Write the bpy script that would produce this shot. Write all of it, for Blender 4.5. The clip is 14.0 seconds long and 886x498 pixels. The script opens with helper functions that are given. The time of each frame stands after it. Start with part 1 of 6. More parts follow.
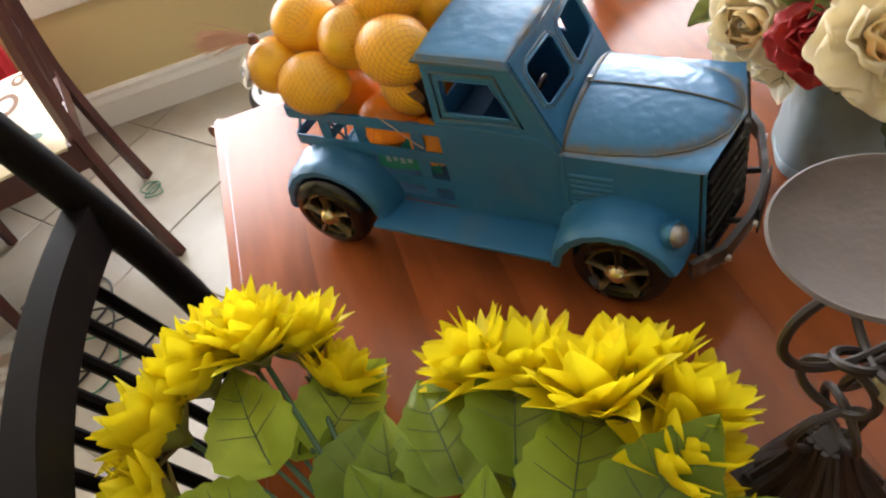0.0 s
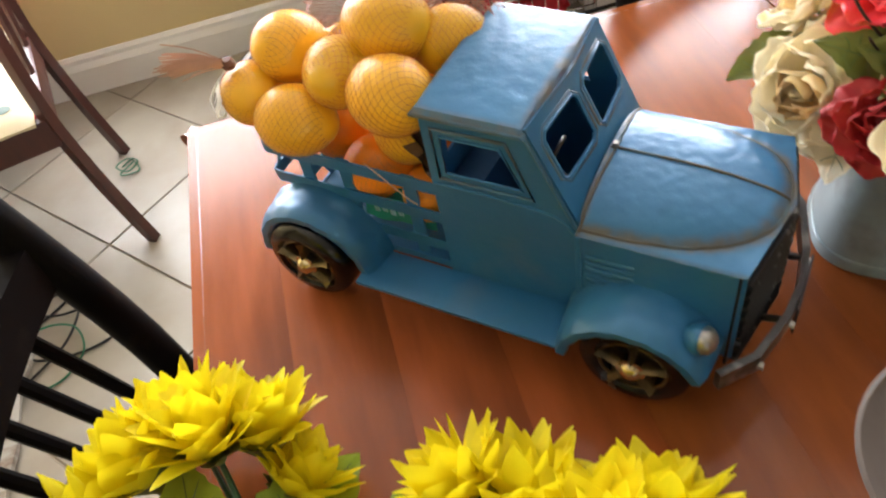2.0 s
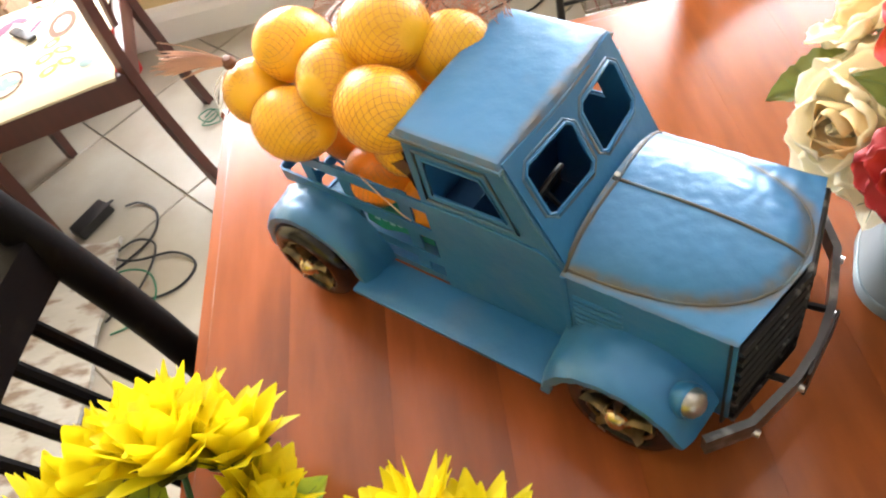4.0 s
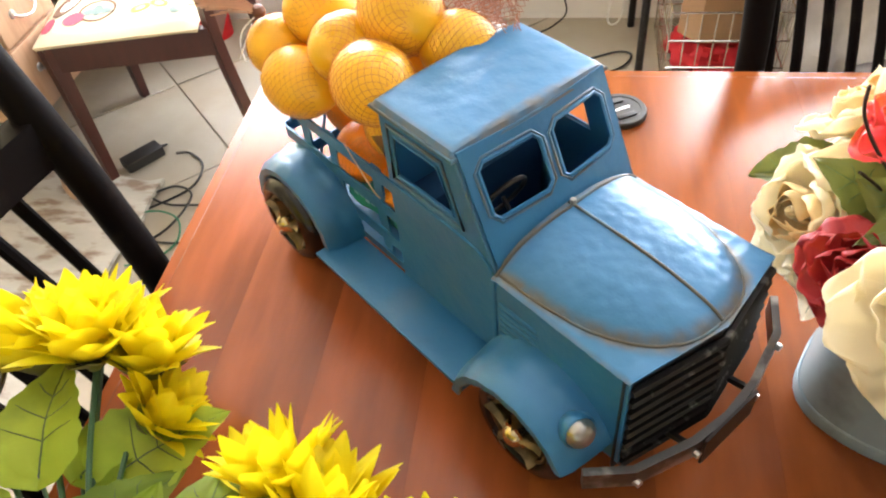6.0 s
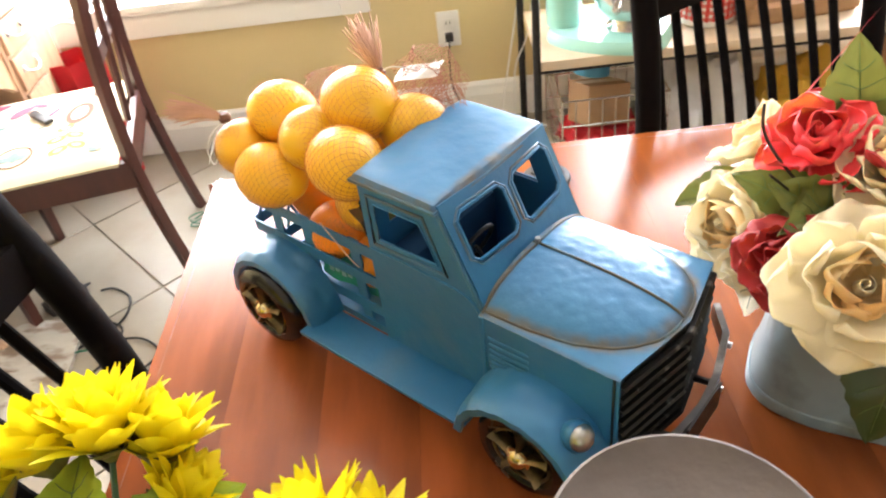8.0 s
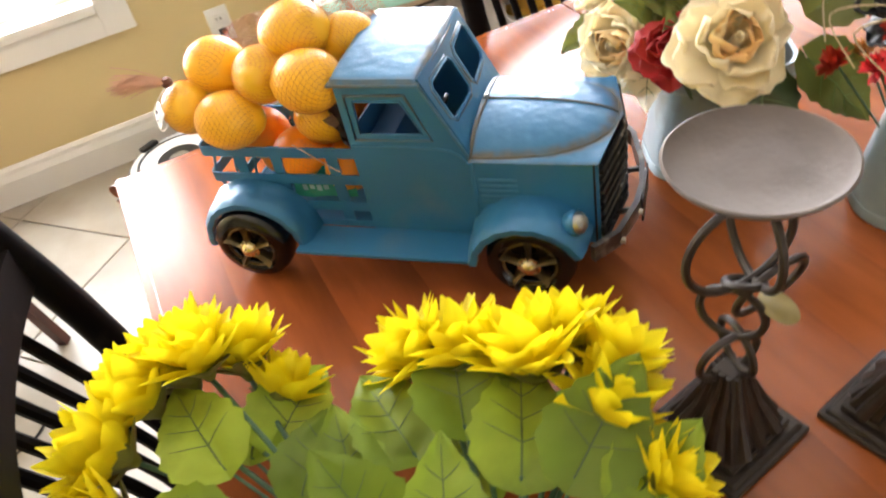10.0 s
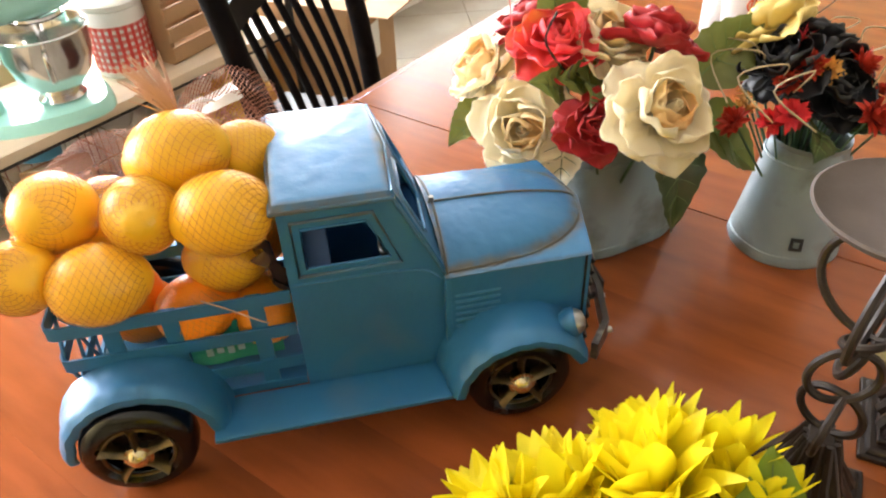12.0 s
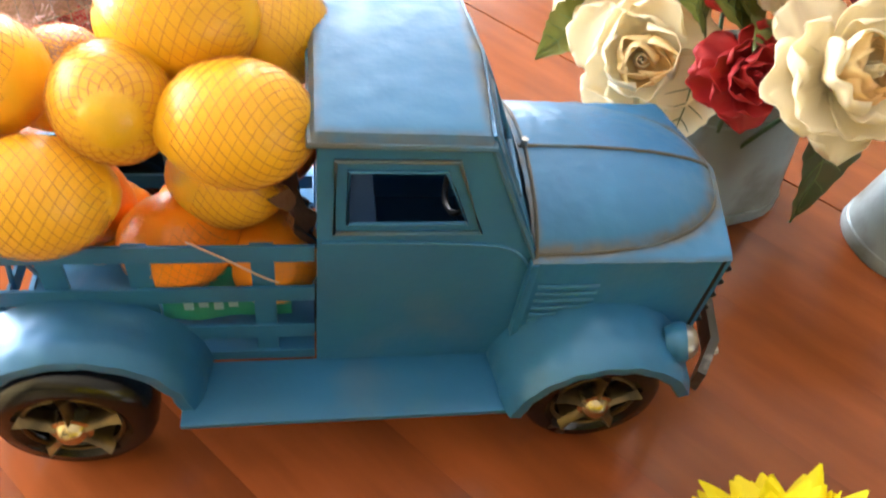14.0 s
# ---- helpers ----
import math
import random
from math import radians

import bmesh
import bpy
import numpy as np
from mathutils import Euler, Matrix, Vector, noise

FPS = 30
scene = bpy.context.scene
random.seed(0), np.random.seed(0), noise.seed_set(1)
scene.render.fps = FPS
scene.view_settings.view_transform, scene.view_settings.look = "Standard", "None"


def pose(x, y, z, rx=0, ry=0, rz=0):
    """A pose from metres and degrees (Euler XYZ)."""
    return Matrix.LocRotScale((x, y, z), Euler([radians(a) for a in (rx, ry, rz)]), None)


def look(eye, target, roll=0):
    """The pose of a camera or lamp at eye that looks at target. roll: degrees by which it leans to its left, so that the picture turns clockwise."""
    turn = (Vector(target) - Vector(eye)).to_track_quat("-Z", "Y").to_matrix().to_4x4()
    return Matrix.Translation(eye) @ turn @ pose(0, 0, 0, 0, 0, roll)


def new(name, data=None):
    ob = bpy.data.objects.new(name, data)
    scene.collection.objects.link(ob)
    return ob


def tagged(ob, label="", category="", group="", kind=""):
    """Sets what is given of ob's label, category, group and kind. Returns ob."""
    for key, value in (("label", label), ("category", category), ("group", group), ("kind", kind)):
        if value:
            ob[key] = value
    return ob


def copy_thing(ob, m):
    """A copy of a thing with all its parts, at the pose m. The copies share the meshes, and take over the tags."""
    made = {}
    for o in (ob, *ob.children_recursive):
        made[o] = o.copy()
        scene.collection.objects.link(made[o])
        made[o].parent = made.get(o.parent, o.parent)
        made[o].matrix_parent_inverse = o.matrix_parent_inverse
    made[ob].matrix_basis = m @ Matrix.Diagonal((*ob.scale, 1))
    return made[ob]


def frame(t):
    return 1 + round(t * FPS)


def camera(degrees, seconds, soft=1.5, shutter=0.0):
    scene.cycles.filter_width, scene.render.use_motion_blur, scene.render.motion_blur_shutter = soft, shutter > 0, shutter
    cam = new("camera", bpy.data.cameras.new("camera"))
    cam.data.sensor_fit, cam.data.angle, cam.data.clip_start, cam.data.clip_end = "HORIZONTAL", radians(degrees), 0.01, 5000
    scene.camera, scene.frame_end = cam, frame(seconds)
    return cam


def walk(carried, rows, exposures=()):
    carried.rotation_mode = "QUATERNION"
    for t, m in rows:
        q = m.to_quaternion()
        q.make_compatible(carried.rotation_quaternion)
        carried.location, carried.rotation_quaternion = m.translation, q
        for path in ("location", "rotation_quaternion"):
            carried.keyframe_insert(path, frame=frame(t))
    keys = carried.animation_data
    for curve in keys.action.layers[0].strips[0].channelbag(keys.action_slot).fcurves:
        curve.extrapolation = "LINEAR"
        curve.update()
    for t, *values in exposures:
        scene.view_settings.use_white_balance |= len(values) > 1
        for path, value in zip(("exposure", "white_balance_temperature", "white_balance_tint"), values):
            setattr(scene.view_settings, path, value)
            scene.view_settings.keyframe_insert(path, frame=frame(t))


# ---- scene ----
cam = camera(60.5, 14.0, soft=2.1, shutter=0.4)
# the truck stands askew on the table
ASKEW = pose(0, 0, 0, 0, 0, -41.8)
PATH = [
    (0, (0.066, -0.598, 1.29), (0.152, 0.811, -0.127), -17.6),
    (0.5, (0.066, -0.602, 1.288), (0.165, 0.789, -0.146), -18.2),
    (1, (0.068, -0.588, 1.283), (0.169, 0.803, -0.151), -18.2),
    (1.5, (0.093, -0.537, 1.277), (0.205, 0.812, -0.195), -18.3),
    (2, (0.09, -0.481, 1.284), (0.189, 0.866, -0.191), -13.5),
    (2.5, (0.085, -0.426, 1.282), (0.178, 0.823, -0.277), -11.7),
    (5, (0.246, -0.456, 1.284), (-0.161, 0.875, -0.152), -18.3),
    (5.5, (0.249, -0.469, 1.283), (-0.096, 0.915, -0.12), -9.6),
    (6, (0.25, -0.471, 1.26), (-0.049, 0.89, -0.175), -6.5),
    (6.5, (0.251, -0.486, 1.276), (-0.068, 0.956, -0.073), -6.6),
    (7, (0.266, -0.51, 1.269), (-0.035, 1.003, -0.003), -7.2),
    (9.5, (0.044, -0.631, 1.283), (0.439, 0.883, 0.037), -9.2),
    (10, (-0.001, -0.662, 1.285), (0.454, 0.766, -0.039), -13.2),
    (10.5, (-0.113, -0.628, 1.287), (0.628, 0.667, -0.044), -13.9),
    (11, (-0.174, -0.55, 1.26), (0.671, 0.668, -0.082), -15.1),
    (11.5, (-0.142, -0.46, 1.262), (0.901, 0.71, 0.02), -12.2),
    (12, (-0.142, -0.405, 1.253), (1.112, 0.556, 0.026), -2.6),
    (12.5, (-0.112, -0.376, 1.23), (1.104, 0.631, 0.002), 1.4),
    (13, (-0.089, -0.321, 1.198), (1.056, 0.66, -0.115), 4.1),
    (13.5, (-0.066, -0.271, 1.203), (1.084, 0.576, -0.197), 6.4),
    (14, (-0.054, -0.252, 1.181), (1.089, 0.502, -0.277), 10.3),
]
# the clip's camera brightens its picture on the way
EXPOSURES = [(0, -0.22), (1.5, -0.24), (2.5, 0.2), (5, 0.55), (7, 0.6), (9.5, 0.55), (10.2, 0.4), (11, 0.3), (12.5, 0.3), (13.2, 0.4), (14, 0.5)]
walk(cam, [(t, look(eye, target, roll)) for t, eye, target, roll in PATH], EXPOSURES)

# ---- light ----
TOP, TT = 0.75, 0.744  # the truck's datum and the table top
TRUCK = ASKEW @ pose(0, 0, TOP)
world = bpy.data.worlds.new("world")
scene.world = world
world.use_nodes = True
wn = world.node_tree
sky = wn.nodes.new("ShaderNodeTexSky")
sky.sky_type, sky.sun_disc, sky.sun_elevation, sky.sun_rotation = "NISHITA", False, radians(42), radians(-25)
wn.links.new(sky.outputs[0], wn.nodes["Background"].inputs[0])
wn.nodes["Background"].inputs[1].default_value = 0.12
scene.view_settings.exposure = 0.0


def area(name, m, w, h, watts, colour):
    d = bpy.data.lights.new(name, "AREA")
    d.shape, d.size, d.size_y, d.energy, d.color = "RECTANGLE", w, h, watts, colour
    o = new(name, d)
    o.matrix_world = m
    return o


DAY = (0.945, 0.965, 1.05)
area("window_light", pose(-0.742, 1.895, 1.33, -90, 0, 0), 1.27, 1.64, 98, DAY)
area("window_light", pose(1.365, 1.895, 1.33, -90, 0, 0), 1.47, 1.64, 112, DAY)
area("window_light", pose(3.05, 1.895, 1.38, -90, 0, 0), 1.5, 1.74, 40, DAY)
# weak fill from behind the camera, in an added window that is never seen
area("window_light", pose(0.6, -6.115, 1.325, 90, 0, 0), 2.8, 1.65, 0.8, DAY)


# ---- materials ----
def surf(name, base, rough=0.5, metal=0.0, var=0.25, scale=8.0, stain=None, stain_scale=5.0, stain_at=(0.55, 0.7), bump=0.1, bscale=120.0, coat=0.0, stretch=(1, 1, 1), tone=0.0, rvar=0.1, depth=0.001):
    m = bpy.data.materials.new(name)
    m.use_nodes = True
    n, l = m.node_tree.nodes, m.node_tree.links
    b = n["Principled BSDF"]
    tc, mp = n.new("ShaderNodeTexCoord"), n.new("ShaderNodeMapping")
    mp.inputs["Scale"].default_value = stretch
    l.new(tc.outputs["Object"], mp.inputs["Vector"])

    def noise_tex(s, detail=6):
        t = n.new("ShaderNodeTexNoise")
        t.inputs["Scale"].default_value, t.inputs["Detail"].default_value = s, detail
        l.new(mp.outputs[0], t.inputs["Vector"])
        return t

    def mix(f, a, c):
        x = n.new("ShaderNodeMix")
        x.data_type = "RGBA"
        if isinstance(f, float):
            x.inputs[0].default_value = f
        else:
            l.new(f, x.inputs[0])
        for i, v in ((6, a), (7, c)):
            if isinstance(v, tuple):
                x.inputs[i].default_value = (*v, 1)
            else:
                l.new(v, x.inputs[i])
        return x.outputs[2]

    big = noise_tex(scale)
    lo, hi = tuple(v * (1 - var) for v in base), tuple(min(1, v * (1 + var)) for v in base)
    col = mix(big.outputs["Fac"], lo, hi)
    if tone:
        oi = n.new("ShaderNodeObjectInfo")
        hs = n.new("ShaderNodeHueSaturation")
        mr = n.new("ShaderNodeMapRange")
        mr.inputs["To Min"].default_value, mr.inputs["To Max"].default_value = 1 - tone, 1 + tone
        l.new(oi.outputs["Random"], mr.inputs["Value"])
        l.new(mr.outputs[0], hs.inputs["Value"])
        mh = n.new("ShaderNodeMapRange")
        mh.inputs["To Min"].default_value, mh.inputs["To Max"].default_value = 0.5 + 0.03 * tone, 0.5 - 0.03 * tone
        l.new(oi.outputs["Random"], mh.inputs["Value"])
        l.new(mh.outputs[0], hs.inputs["Hue"])
        l.new(col, hs.inputs["Color"])
        col = hs.outputs[0]
    if stain:
        st = noise_tex(stain_scale, 8)
        rp = n.new("ShaderNodeMapRange")
        rp.inputs["From Min"].default_value, rp.inputs["From Max"].default_value = stain_at
        l.new(st.outputs["Fac"], rp.inputs["Value"])
        col = mix(rp.outputs[0], col, stain)
    l.new(col, b.inputs["Base Color"])
    fine = noise_tex(bscale, 4)
    rr = n.new("ShaderNodeMapRange")
    rr.inputs["To Min"].default_value, rr.inputs["To Max"].default_value = max(0.02, rough - rvar), min(1, rough + rvar)
    l.new(big.outputs["Fac"], rr.inputs["Value"])
    l.new(rr.outputs[0], b.inputs["Roughness"])
    b.inputs["Metallic"].default_value = metal
    b.inputs["Coat Weight"].default_value = coat
    b.inputs["Coat Roughness"].default_value = 0.12
    if bump:
        bp = n.new("ShaderNodeBump")
        bp.inputs["Strength"].default_value, bp.inputs["Distance"].default_value = bump, depth
        l.new(fine.outputs["Fac"], bp.inputs["Height"])
        l.new(bp.outputs[0], b.inputs["Normal"])
    return m


def soften(m, w):
    """Thin petals and leaves let some light through."""
    m.node_tree.nodes["Principled BSDF"].inputs["Subsurface Weight"].default_value = w
    m.node_tree.nodes["Principled BSDF"].inputs["Subsurface Radius"].default_value = (0.01, 0.008, 0.003)
    m.node_tree.nodes["Principled BSDF"].inputs["Subsurface Scale"].default_value = 0.4
    return m


def thin(m, w):
    """Silk that daylight shines through from behind."""
    n, l = m.node_tree.nodes, m.node_tree.links
    b, out = n["Principled BSDF"], n["Material Output"]
    tr, mx = n.new("ShaderNodeBsdfTranslucent"), n.new("ShaderNodeMixShader")
    l.new(b.inputs["Base Color"].links[0].from_socket, tr.inputs["Color"])
    mx.inputs[0].default_value = w
    l.new(b.outputs[0], mx.inputs[1])
    l.new(tr.outputs[0], mx.inputs[2])
    l.new(mx.outputs[0], out.inputs["Surface"])
    return m


M_BLUE = surf("blue_paint", (0.025, 0.150, 0.315), 0.40, 0.15, 0.16, 14, (0.12, 0.17, 0.21), 11, (0.62, 0.95), 0.30, 42, 0.12, rvar=0.08, depth=0.004)


def rubbed(m, colour):
    """Lets the rub of a part bring a brown undercoat through the paint, broken up by fine noise."""
    n, l = m.node_tree.nodes, m.node_tree.links
    b = n["Principled BSDF"]
    at, ns, ad, mr, mx = n.new("ShaderNodeAttribute"), n.new("ShaderNodeTexNoise"), n.new("ShaderNodeMath"), n.new("ShaderNodeMapRange"), n.new("ShaderNodeMix")
    at.attribute_name = "rub"
    ns.inputs["Scale"].default_value, ns.inputs["Detail"].default_value = 90.0, 5.0
    l.new(n["Texture Coordinate"].outputs["Object"], ns.inputs["Vector"])
    ad.operation = "MULTIPLY_ADD"
    l.new(ns.outputs["Fac"], ad.inputs[0])
    l.new(at.outputs["Fac"], ad.inputs[1])
    ad.inputs[2].default_value = 0.0
    mr.inputs["From Min"].default_value, mr.inputs["From Max"].default_value, mr.inputs["To Max"].default_value = 0.08, 0.5, 0.85
    l.new(ad.outputs[0], mr.inputs["Value"])
    mx.data_type = "RGBA"
    l.new(mr.outputs[0], mx.inputs[0])
    l.new(b.inputs["Base Color"].links[0].from_socket, mx.inputs[6])
    mx.inputs[7].default_value = (*colour, 1)
    l.new(mx.outputs[2], b.inputs["Base Color"])


rubbed(M_BLUE, (0.13, 0.115, 0.085))
M_BLUE_WORN = surf("rubbed_blue_paint", (0.04, 0.14, 0.25), 0.42, 0.15, 0.3, 30, (0.09, 0.10, 0.10), 24, (0.42, 0.62), 0.3, 90, 0.2, depth=0.003)
M_PATINA = surf("brown_patina", (0.085, 0.078, 0.06), 0.5, 0.3, 0.3, 40, (0.08, 0.17, 0.23), 30, (0.5, 0.7), 0.2, 120)
# body blue made darker, so the cab's inner shade is in the colour
M_INSIDE = surf("shaded_blue_cab_inside", (0.018, 0.06, 0.13), 0.6, 0, 0.3, 20)
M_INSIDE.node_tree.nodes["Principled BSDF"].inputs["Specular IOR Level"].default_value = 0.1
M_TYRE = surf("black_tyre", (0.004, 0.004, 0.004), 0.24, 0.0, 0.4, 30, (0.016, 0.014, 0.009), 20, (0.55, 0.85), 0.25, 90)
M_RIM = surf("aged_brass", (0.18, 0.13, 0.06), 0.34, 0.85, 0.35, 60, (0.05, 0.04, 0.02), 45, (0.45, 0.65), 0.15, 150)
M_HUB = surf("brass_hub", (0.62, 0.52, 0.30), 0.25, 0.95, 0.2, 50)
M_CHROME = surf("tarnished_silver", (0.5, 0.49, 0.46), 0.32, 0.9, 0.2, 60, (0.08, 0.08, 0.08), 50, (0.5, 0.75), 0.25, 160)
M_BLACK_METAL = surf("black_metal", (0.016, 0.015, 0.015), 0.4, 0.4, 0.4, 40, (0.06, 0.055, 0.05), 60, (0.55, 0.8))
M_TABLE = surf("cherry_wood", (0.31, 0.082, 0.022), 0.2, 0, 0.34, 7, (0.17, 0.044, 0.014), 5, (0.40, 0.80), 0.05, 90, 0.0, (5, 0.9, 5), 0.12, 0.05)
M_TABLE.node_tree.nodes["Principled BSDF"].inputs["Specular IOR Level"].default_value = 0.3
M_TABLE_EDGE = surf("cherry_wood_edge", (0.25, 0.075, 0.03), 0.28, 0, 0.3, 9, None, 5, (0.5, 0.7), 0.04, 90, 0.5, (5, 0.9, 5))
M_DARKWOOD = surf("dark_red_wood", (0.055, 0.011, 0.007), 0.4, 0, 0.4, 14, None, 5, (0, 1), 0.08, 120, 0.1, (4, 4, 0.7))
M_BLACKWOOD = surf("black_painted_wood", (0.006, 0.005, 0.005), 0.5, 0, 0.4, 14, (0.02, 0.015, 0.011), 25, (0.6, 0.85), 0.08, 120, 0.0)
M_BLACKWOOD.node_tree.nodes["Principled BSDF"].inputs["Specular IOR Level"].default_value = 0.04
M_DESK = surf("light_oak", (0.46, 0.29, 0.18), 0.42, 0, 0.2, 8, (0.36, 0.2, 0.12), 9, (0.5, 0.75), 0.06, 90, 0.15, (1, 6, 1))
M_SHELFWOOD = surf("pale_shelf_wood", (0.62, 0.5, 0.36), 0.5, 0, 0.12, 6, None, 5, (0, 1), 0.05, 80, 0, (1, 7, 7))
M_WALL = surf("yellow_wall_paint", (0.62, 0.50, 0.26), 0.7, 0, 0.05, 3, None, 5, (0, 1), 0.12, 220)
M_WHITE = surf("white_paint", (0.78, 0.77, 0.73), 0.38, 0, 0.05, 5, (0.66, 0.63, 0.57), 4, (0.6, 0.9), 0.05, 80)
M_CEIL = surf("ceiling_paint", (0.68, 0.66, 0.62), 0.8, 0, 0.04, 3)
M_TILE = surf("beige_floor_tile", (0.31, 0.275, 0.22), 0.4, 0, 0.22, 6, (0.235, 0.19, 0.14), 4, (0.45, 0.75), 0.12, 60, 0.1, (1, 1, 1), 0.08)
M_GROUT = surf("grout", (0.27, 0.22, 0.165), 0.9, 0, 0.15, 40)
M_LEMON = surf("lemon_peel", (0.93, 0.49, 0.020), 0.36, 0, 0.16, 18, (0.9, 0.5, 0.03), 14, (0.5, 0.75), 0.5, 420, 0.12, (1, 1, 1), 0.12, 0.06, 0.0012)
M_ORANGE = surf("orange_peel", (0.84, 0.27, 0.008), 0.36, 0, 0.14, 18, None, 5, (0, 1), 0.5, 420, 0.12, (1, 1, 1), 0.08, 0.06, 0.0012)
soften(M_LEMON, 0.15), soften(M_ORANGE, 0.15)
M_NET = surf("net_strands", (0.60, 0.23, 0.045), 0.6, 0, 0.2, 50)
M_SLACK = surf("slack_net", (0.42, 0.19, 0.12), 0.6, 0, 0.2, 50)
M_TUFT = surf("net_tuft", (0.62, 0.40, 0.30), 0.7, 0, 0.2, 80)
M_PETAL = thin(surf("yellow_petal", (0.96, 0.80, 0.016), 0.6, 0, 0.12, 30, (0.94, 0.74, 0.014), 22, (0.6, 0.85), 0.2, 260, 0, (1, 1, 1), 0.05), 0.45)
M_LEAF = thin(surf("green_leaf", (0.34, 0.47, 0.045), 0.5, 0, 0.4, 16, (0.20, 0.29, 0.035), 14, (0.45, 0.7), 0.4, 120, 0, (1, 1, 1), 0.32), 0.45)
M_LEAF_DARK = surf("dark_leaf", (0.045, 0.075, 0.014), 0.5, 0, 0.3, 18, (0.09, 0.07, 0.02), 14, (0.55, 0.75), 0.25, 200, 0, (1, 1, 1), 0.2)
M_SEPAL = surf("sepal", (0.17, 0.18, 0.03), 0.55, 0, 0.3, 50, (0.2, 0.07, 0.02), 30, (0.55, 0.75), 0.2, 200)
M_OLIVE = thin(surf("olive_leaf", (0.13, 0.15, 0.03), 0.5, 0, 0.4, 16, (0.20, 0.20, 0.05), 12, (0.5, 0.75), 0.3, 160, 0, (1, 1, 1), 0.2), 0.25)
M_FILM = surf("brown_film", (0.10, 0.05, 0.035), 0.14, 0, 0.3, 30, bump=0.7, bscale=60, depth=0.004)
M_STEM = surf("plastic_stem", (0.05, 0.12, 0.06), 0.4, 0, 0.25, 40)
M_VEIN = surf("leaf_vein", (0.11, 0.17, 0.05), 0.5, 0, 0.2, 40)
M_CREAM = thin(surf("cream_petal", (0.98, 0.90, 0.69), 0.6, 0, 0.03, 26, (0.96, 0.80, 0.50), 14, (0.6, 0.9), 0.2, 240, 0, (1, 1, 1), 0.03), 0.42)
M_CREAM_HEART = thin(surf("peach_petal", (0.96, 0.76, 0.42), 0.6, 0, 0.08, 26, (0.9, 0.5, 0.16), 20, (0.5, 0.8), 0.2, 240), 0.3)
M_RED = soften(surf("red_petal", (0.34, 0.008, 0.014), 0.55, 0, 0.25, 30, None, 5, (0, 1), 0.2, 240), 0.1)
M_CORAL = soften(surf("coral_petal", (0.85, 0.05, 0.07), 0.55, 0, 0.2, 30, None, 5, (0, 1), 0.2, 240), 0.15)
M_BLACKPETAL = surf("black_petal", (0.008, 0.009, 0.012), 0.45, 0, 0.4, 30, None, 5, (0, 1), 0.2, 240)
M_RUSTPETAL = surf("rust_petal", (0.45, 0.03, 0.012), 0.6, 0, 0.4, 60)
M_GOLDPETAL = surf("gold_petal", (0.72, 0.36, 0.08), 0.6, 0, 0.2, 60)
M_GALV = surf("galvanised_metal", (0.27, 0.345, 0.375), 0.45, 0.25, 0.3, 16, (0.13, 0.145, 0.12), 14, (0.48, 0.66), 0.12, 60)
M_GALVBLUE = surf("blue_washed_metal", (0.30, 0.45, 0.55), 0.45, 0.2, 0.15, 16, (0.22, 0.25, 0.22), 9, (0.5, 0.75), 0.12, 60)
M_INK = surf("dark_print", (0.02, 0.02, 0.02), 0.6, 0, 0.2, 40)
M_PLATE = surf("rough_iron_plate", (0.115, 0.093, 0.083), 0.6, 0.15, 0.25, 30, (0.06, 0.047, 0.04), 12, (0.5, 0.75), 0.3, 220)
M_PLATE.node_tree.nodes["Principled BSDF"].inputs["Specular IOR Level"].default_value = 0.2
M_IRON = surf("brown_iron", (0.022, 0.014, 0.010), 0.48, 0.2, 0.35, 30, (0.055, 0.04, 0.03), 40, (0.55, 0.8), 0.3, 160)
M_PLASTIC = surf("black_plastic", (0.012, 0.012, 0.013), 0.4, 0, 0.2, 40)
M_WHITEPLASTIC = surf("white_plastic", (0.74, 0.74, 0.72), 0.3, 0, 0.04, 10)
M_AQUA = surf("aqua_enamel", (0.36, 0.70, 0.62), 0.18, 0, 0.04, 8, coat=0.6, bump=0)
M_STEEL = surf("polished_steel", (0.62, 0.6, 0.57), 0.16, 1.0, 0.08, 12, bump=0.03)
M_REDCHECK = surf("red_glaze", (0.55, 0.04, 0.03), 0.3, 0, 0.1, 40)
M_CARD = surf("cardboard", (0.38, 0.23, 0.12), 0.8, 0, 0.12, 10, (0.32, 0.18, 0.09), 8, (0.5, 0.7))
M_CLOTH_RED = surf("red_cloth", (0.5, 0.012, 0.02), 0.8, 0, 0.25, 25)
M_YELLOWBAG = surf("mustard_cloth", (0.6, 0.36, 0.04), 0.6, 0, 0.25, 20)
M_WRAP = surf("clear_wrap", (0.62, 0.62, 0.63), 0.22, 0, 0.2, 18, bump=0.6, bscale=30, depth=0.006)
M_TAPE = surf("blue_tape", (0.06, 0.26, 0.42), 0.5, 0, 0.1, 30)
M_TEAL = surf("teal_label", (0.01, 0.22, 0.17), 0.4, 0, 0.2, 40)
M_SEAT = surf("cream_seat_fabric", (0.66, 0.57, 0.40), 0.85, 0, 0.06, 10, None, 5, (0, 1), 0.2, 500)
M_FB = surf("brown_print", (0.13, 0.065, 0.035), 0.85, 0, 0.15, 60)
M_FP = surf("pink_print", (0.50, 0.07, 0.11), 0.85, 0, 0.2, 60)
M_FO = surf("ochre_print", (0.50, 0.31, 0.07), 0.85, 0, 0.15, 60)
M_FG = surf("grey_green_print", (0.17, 0.23, 0.21), 0.85, 0, 0.15, 60)
M_FW = surf("white_print", (0.82, 0.8, 0.74), 0.85, 0, 0.05, 60)
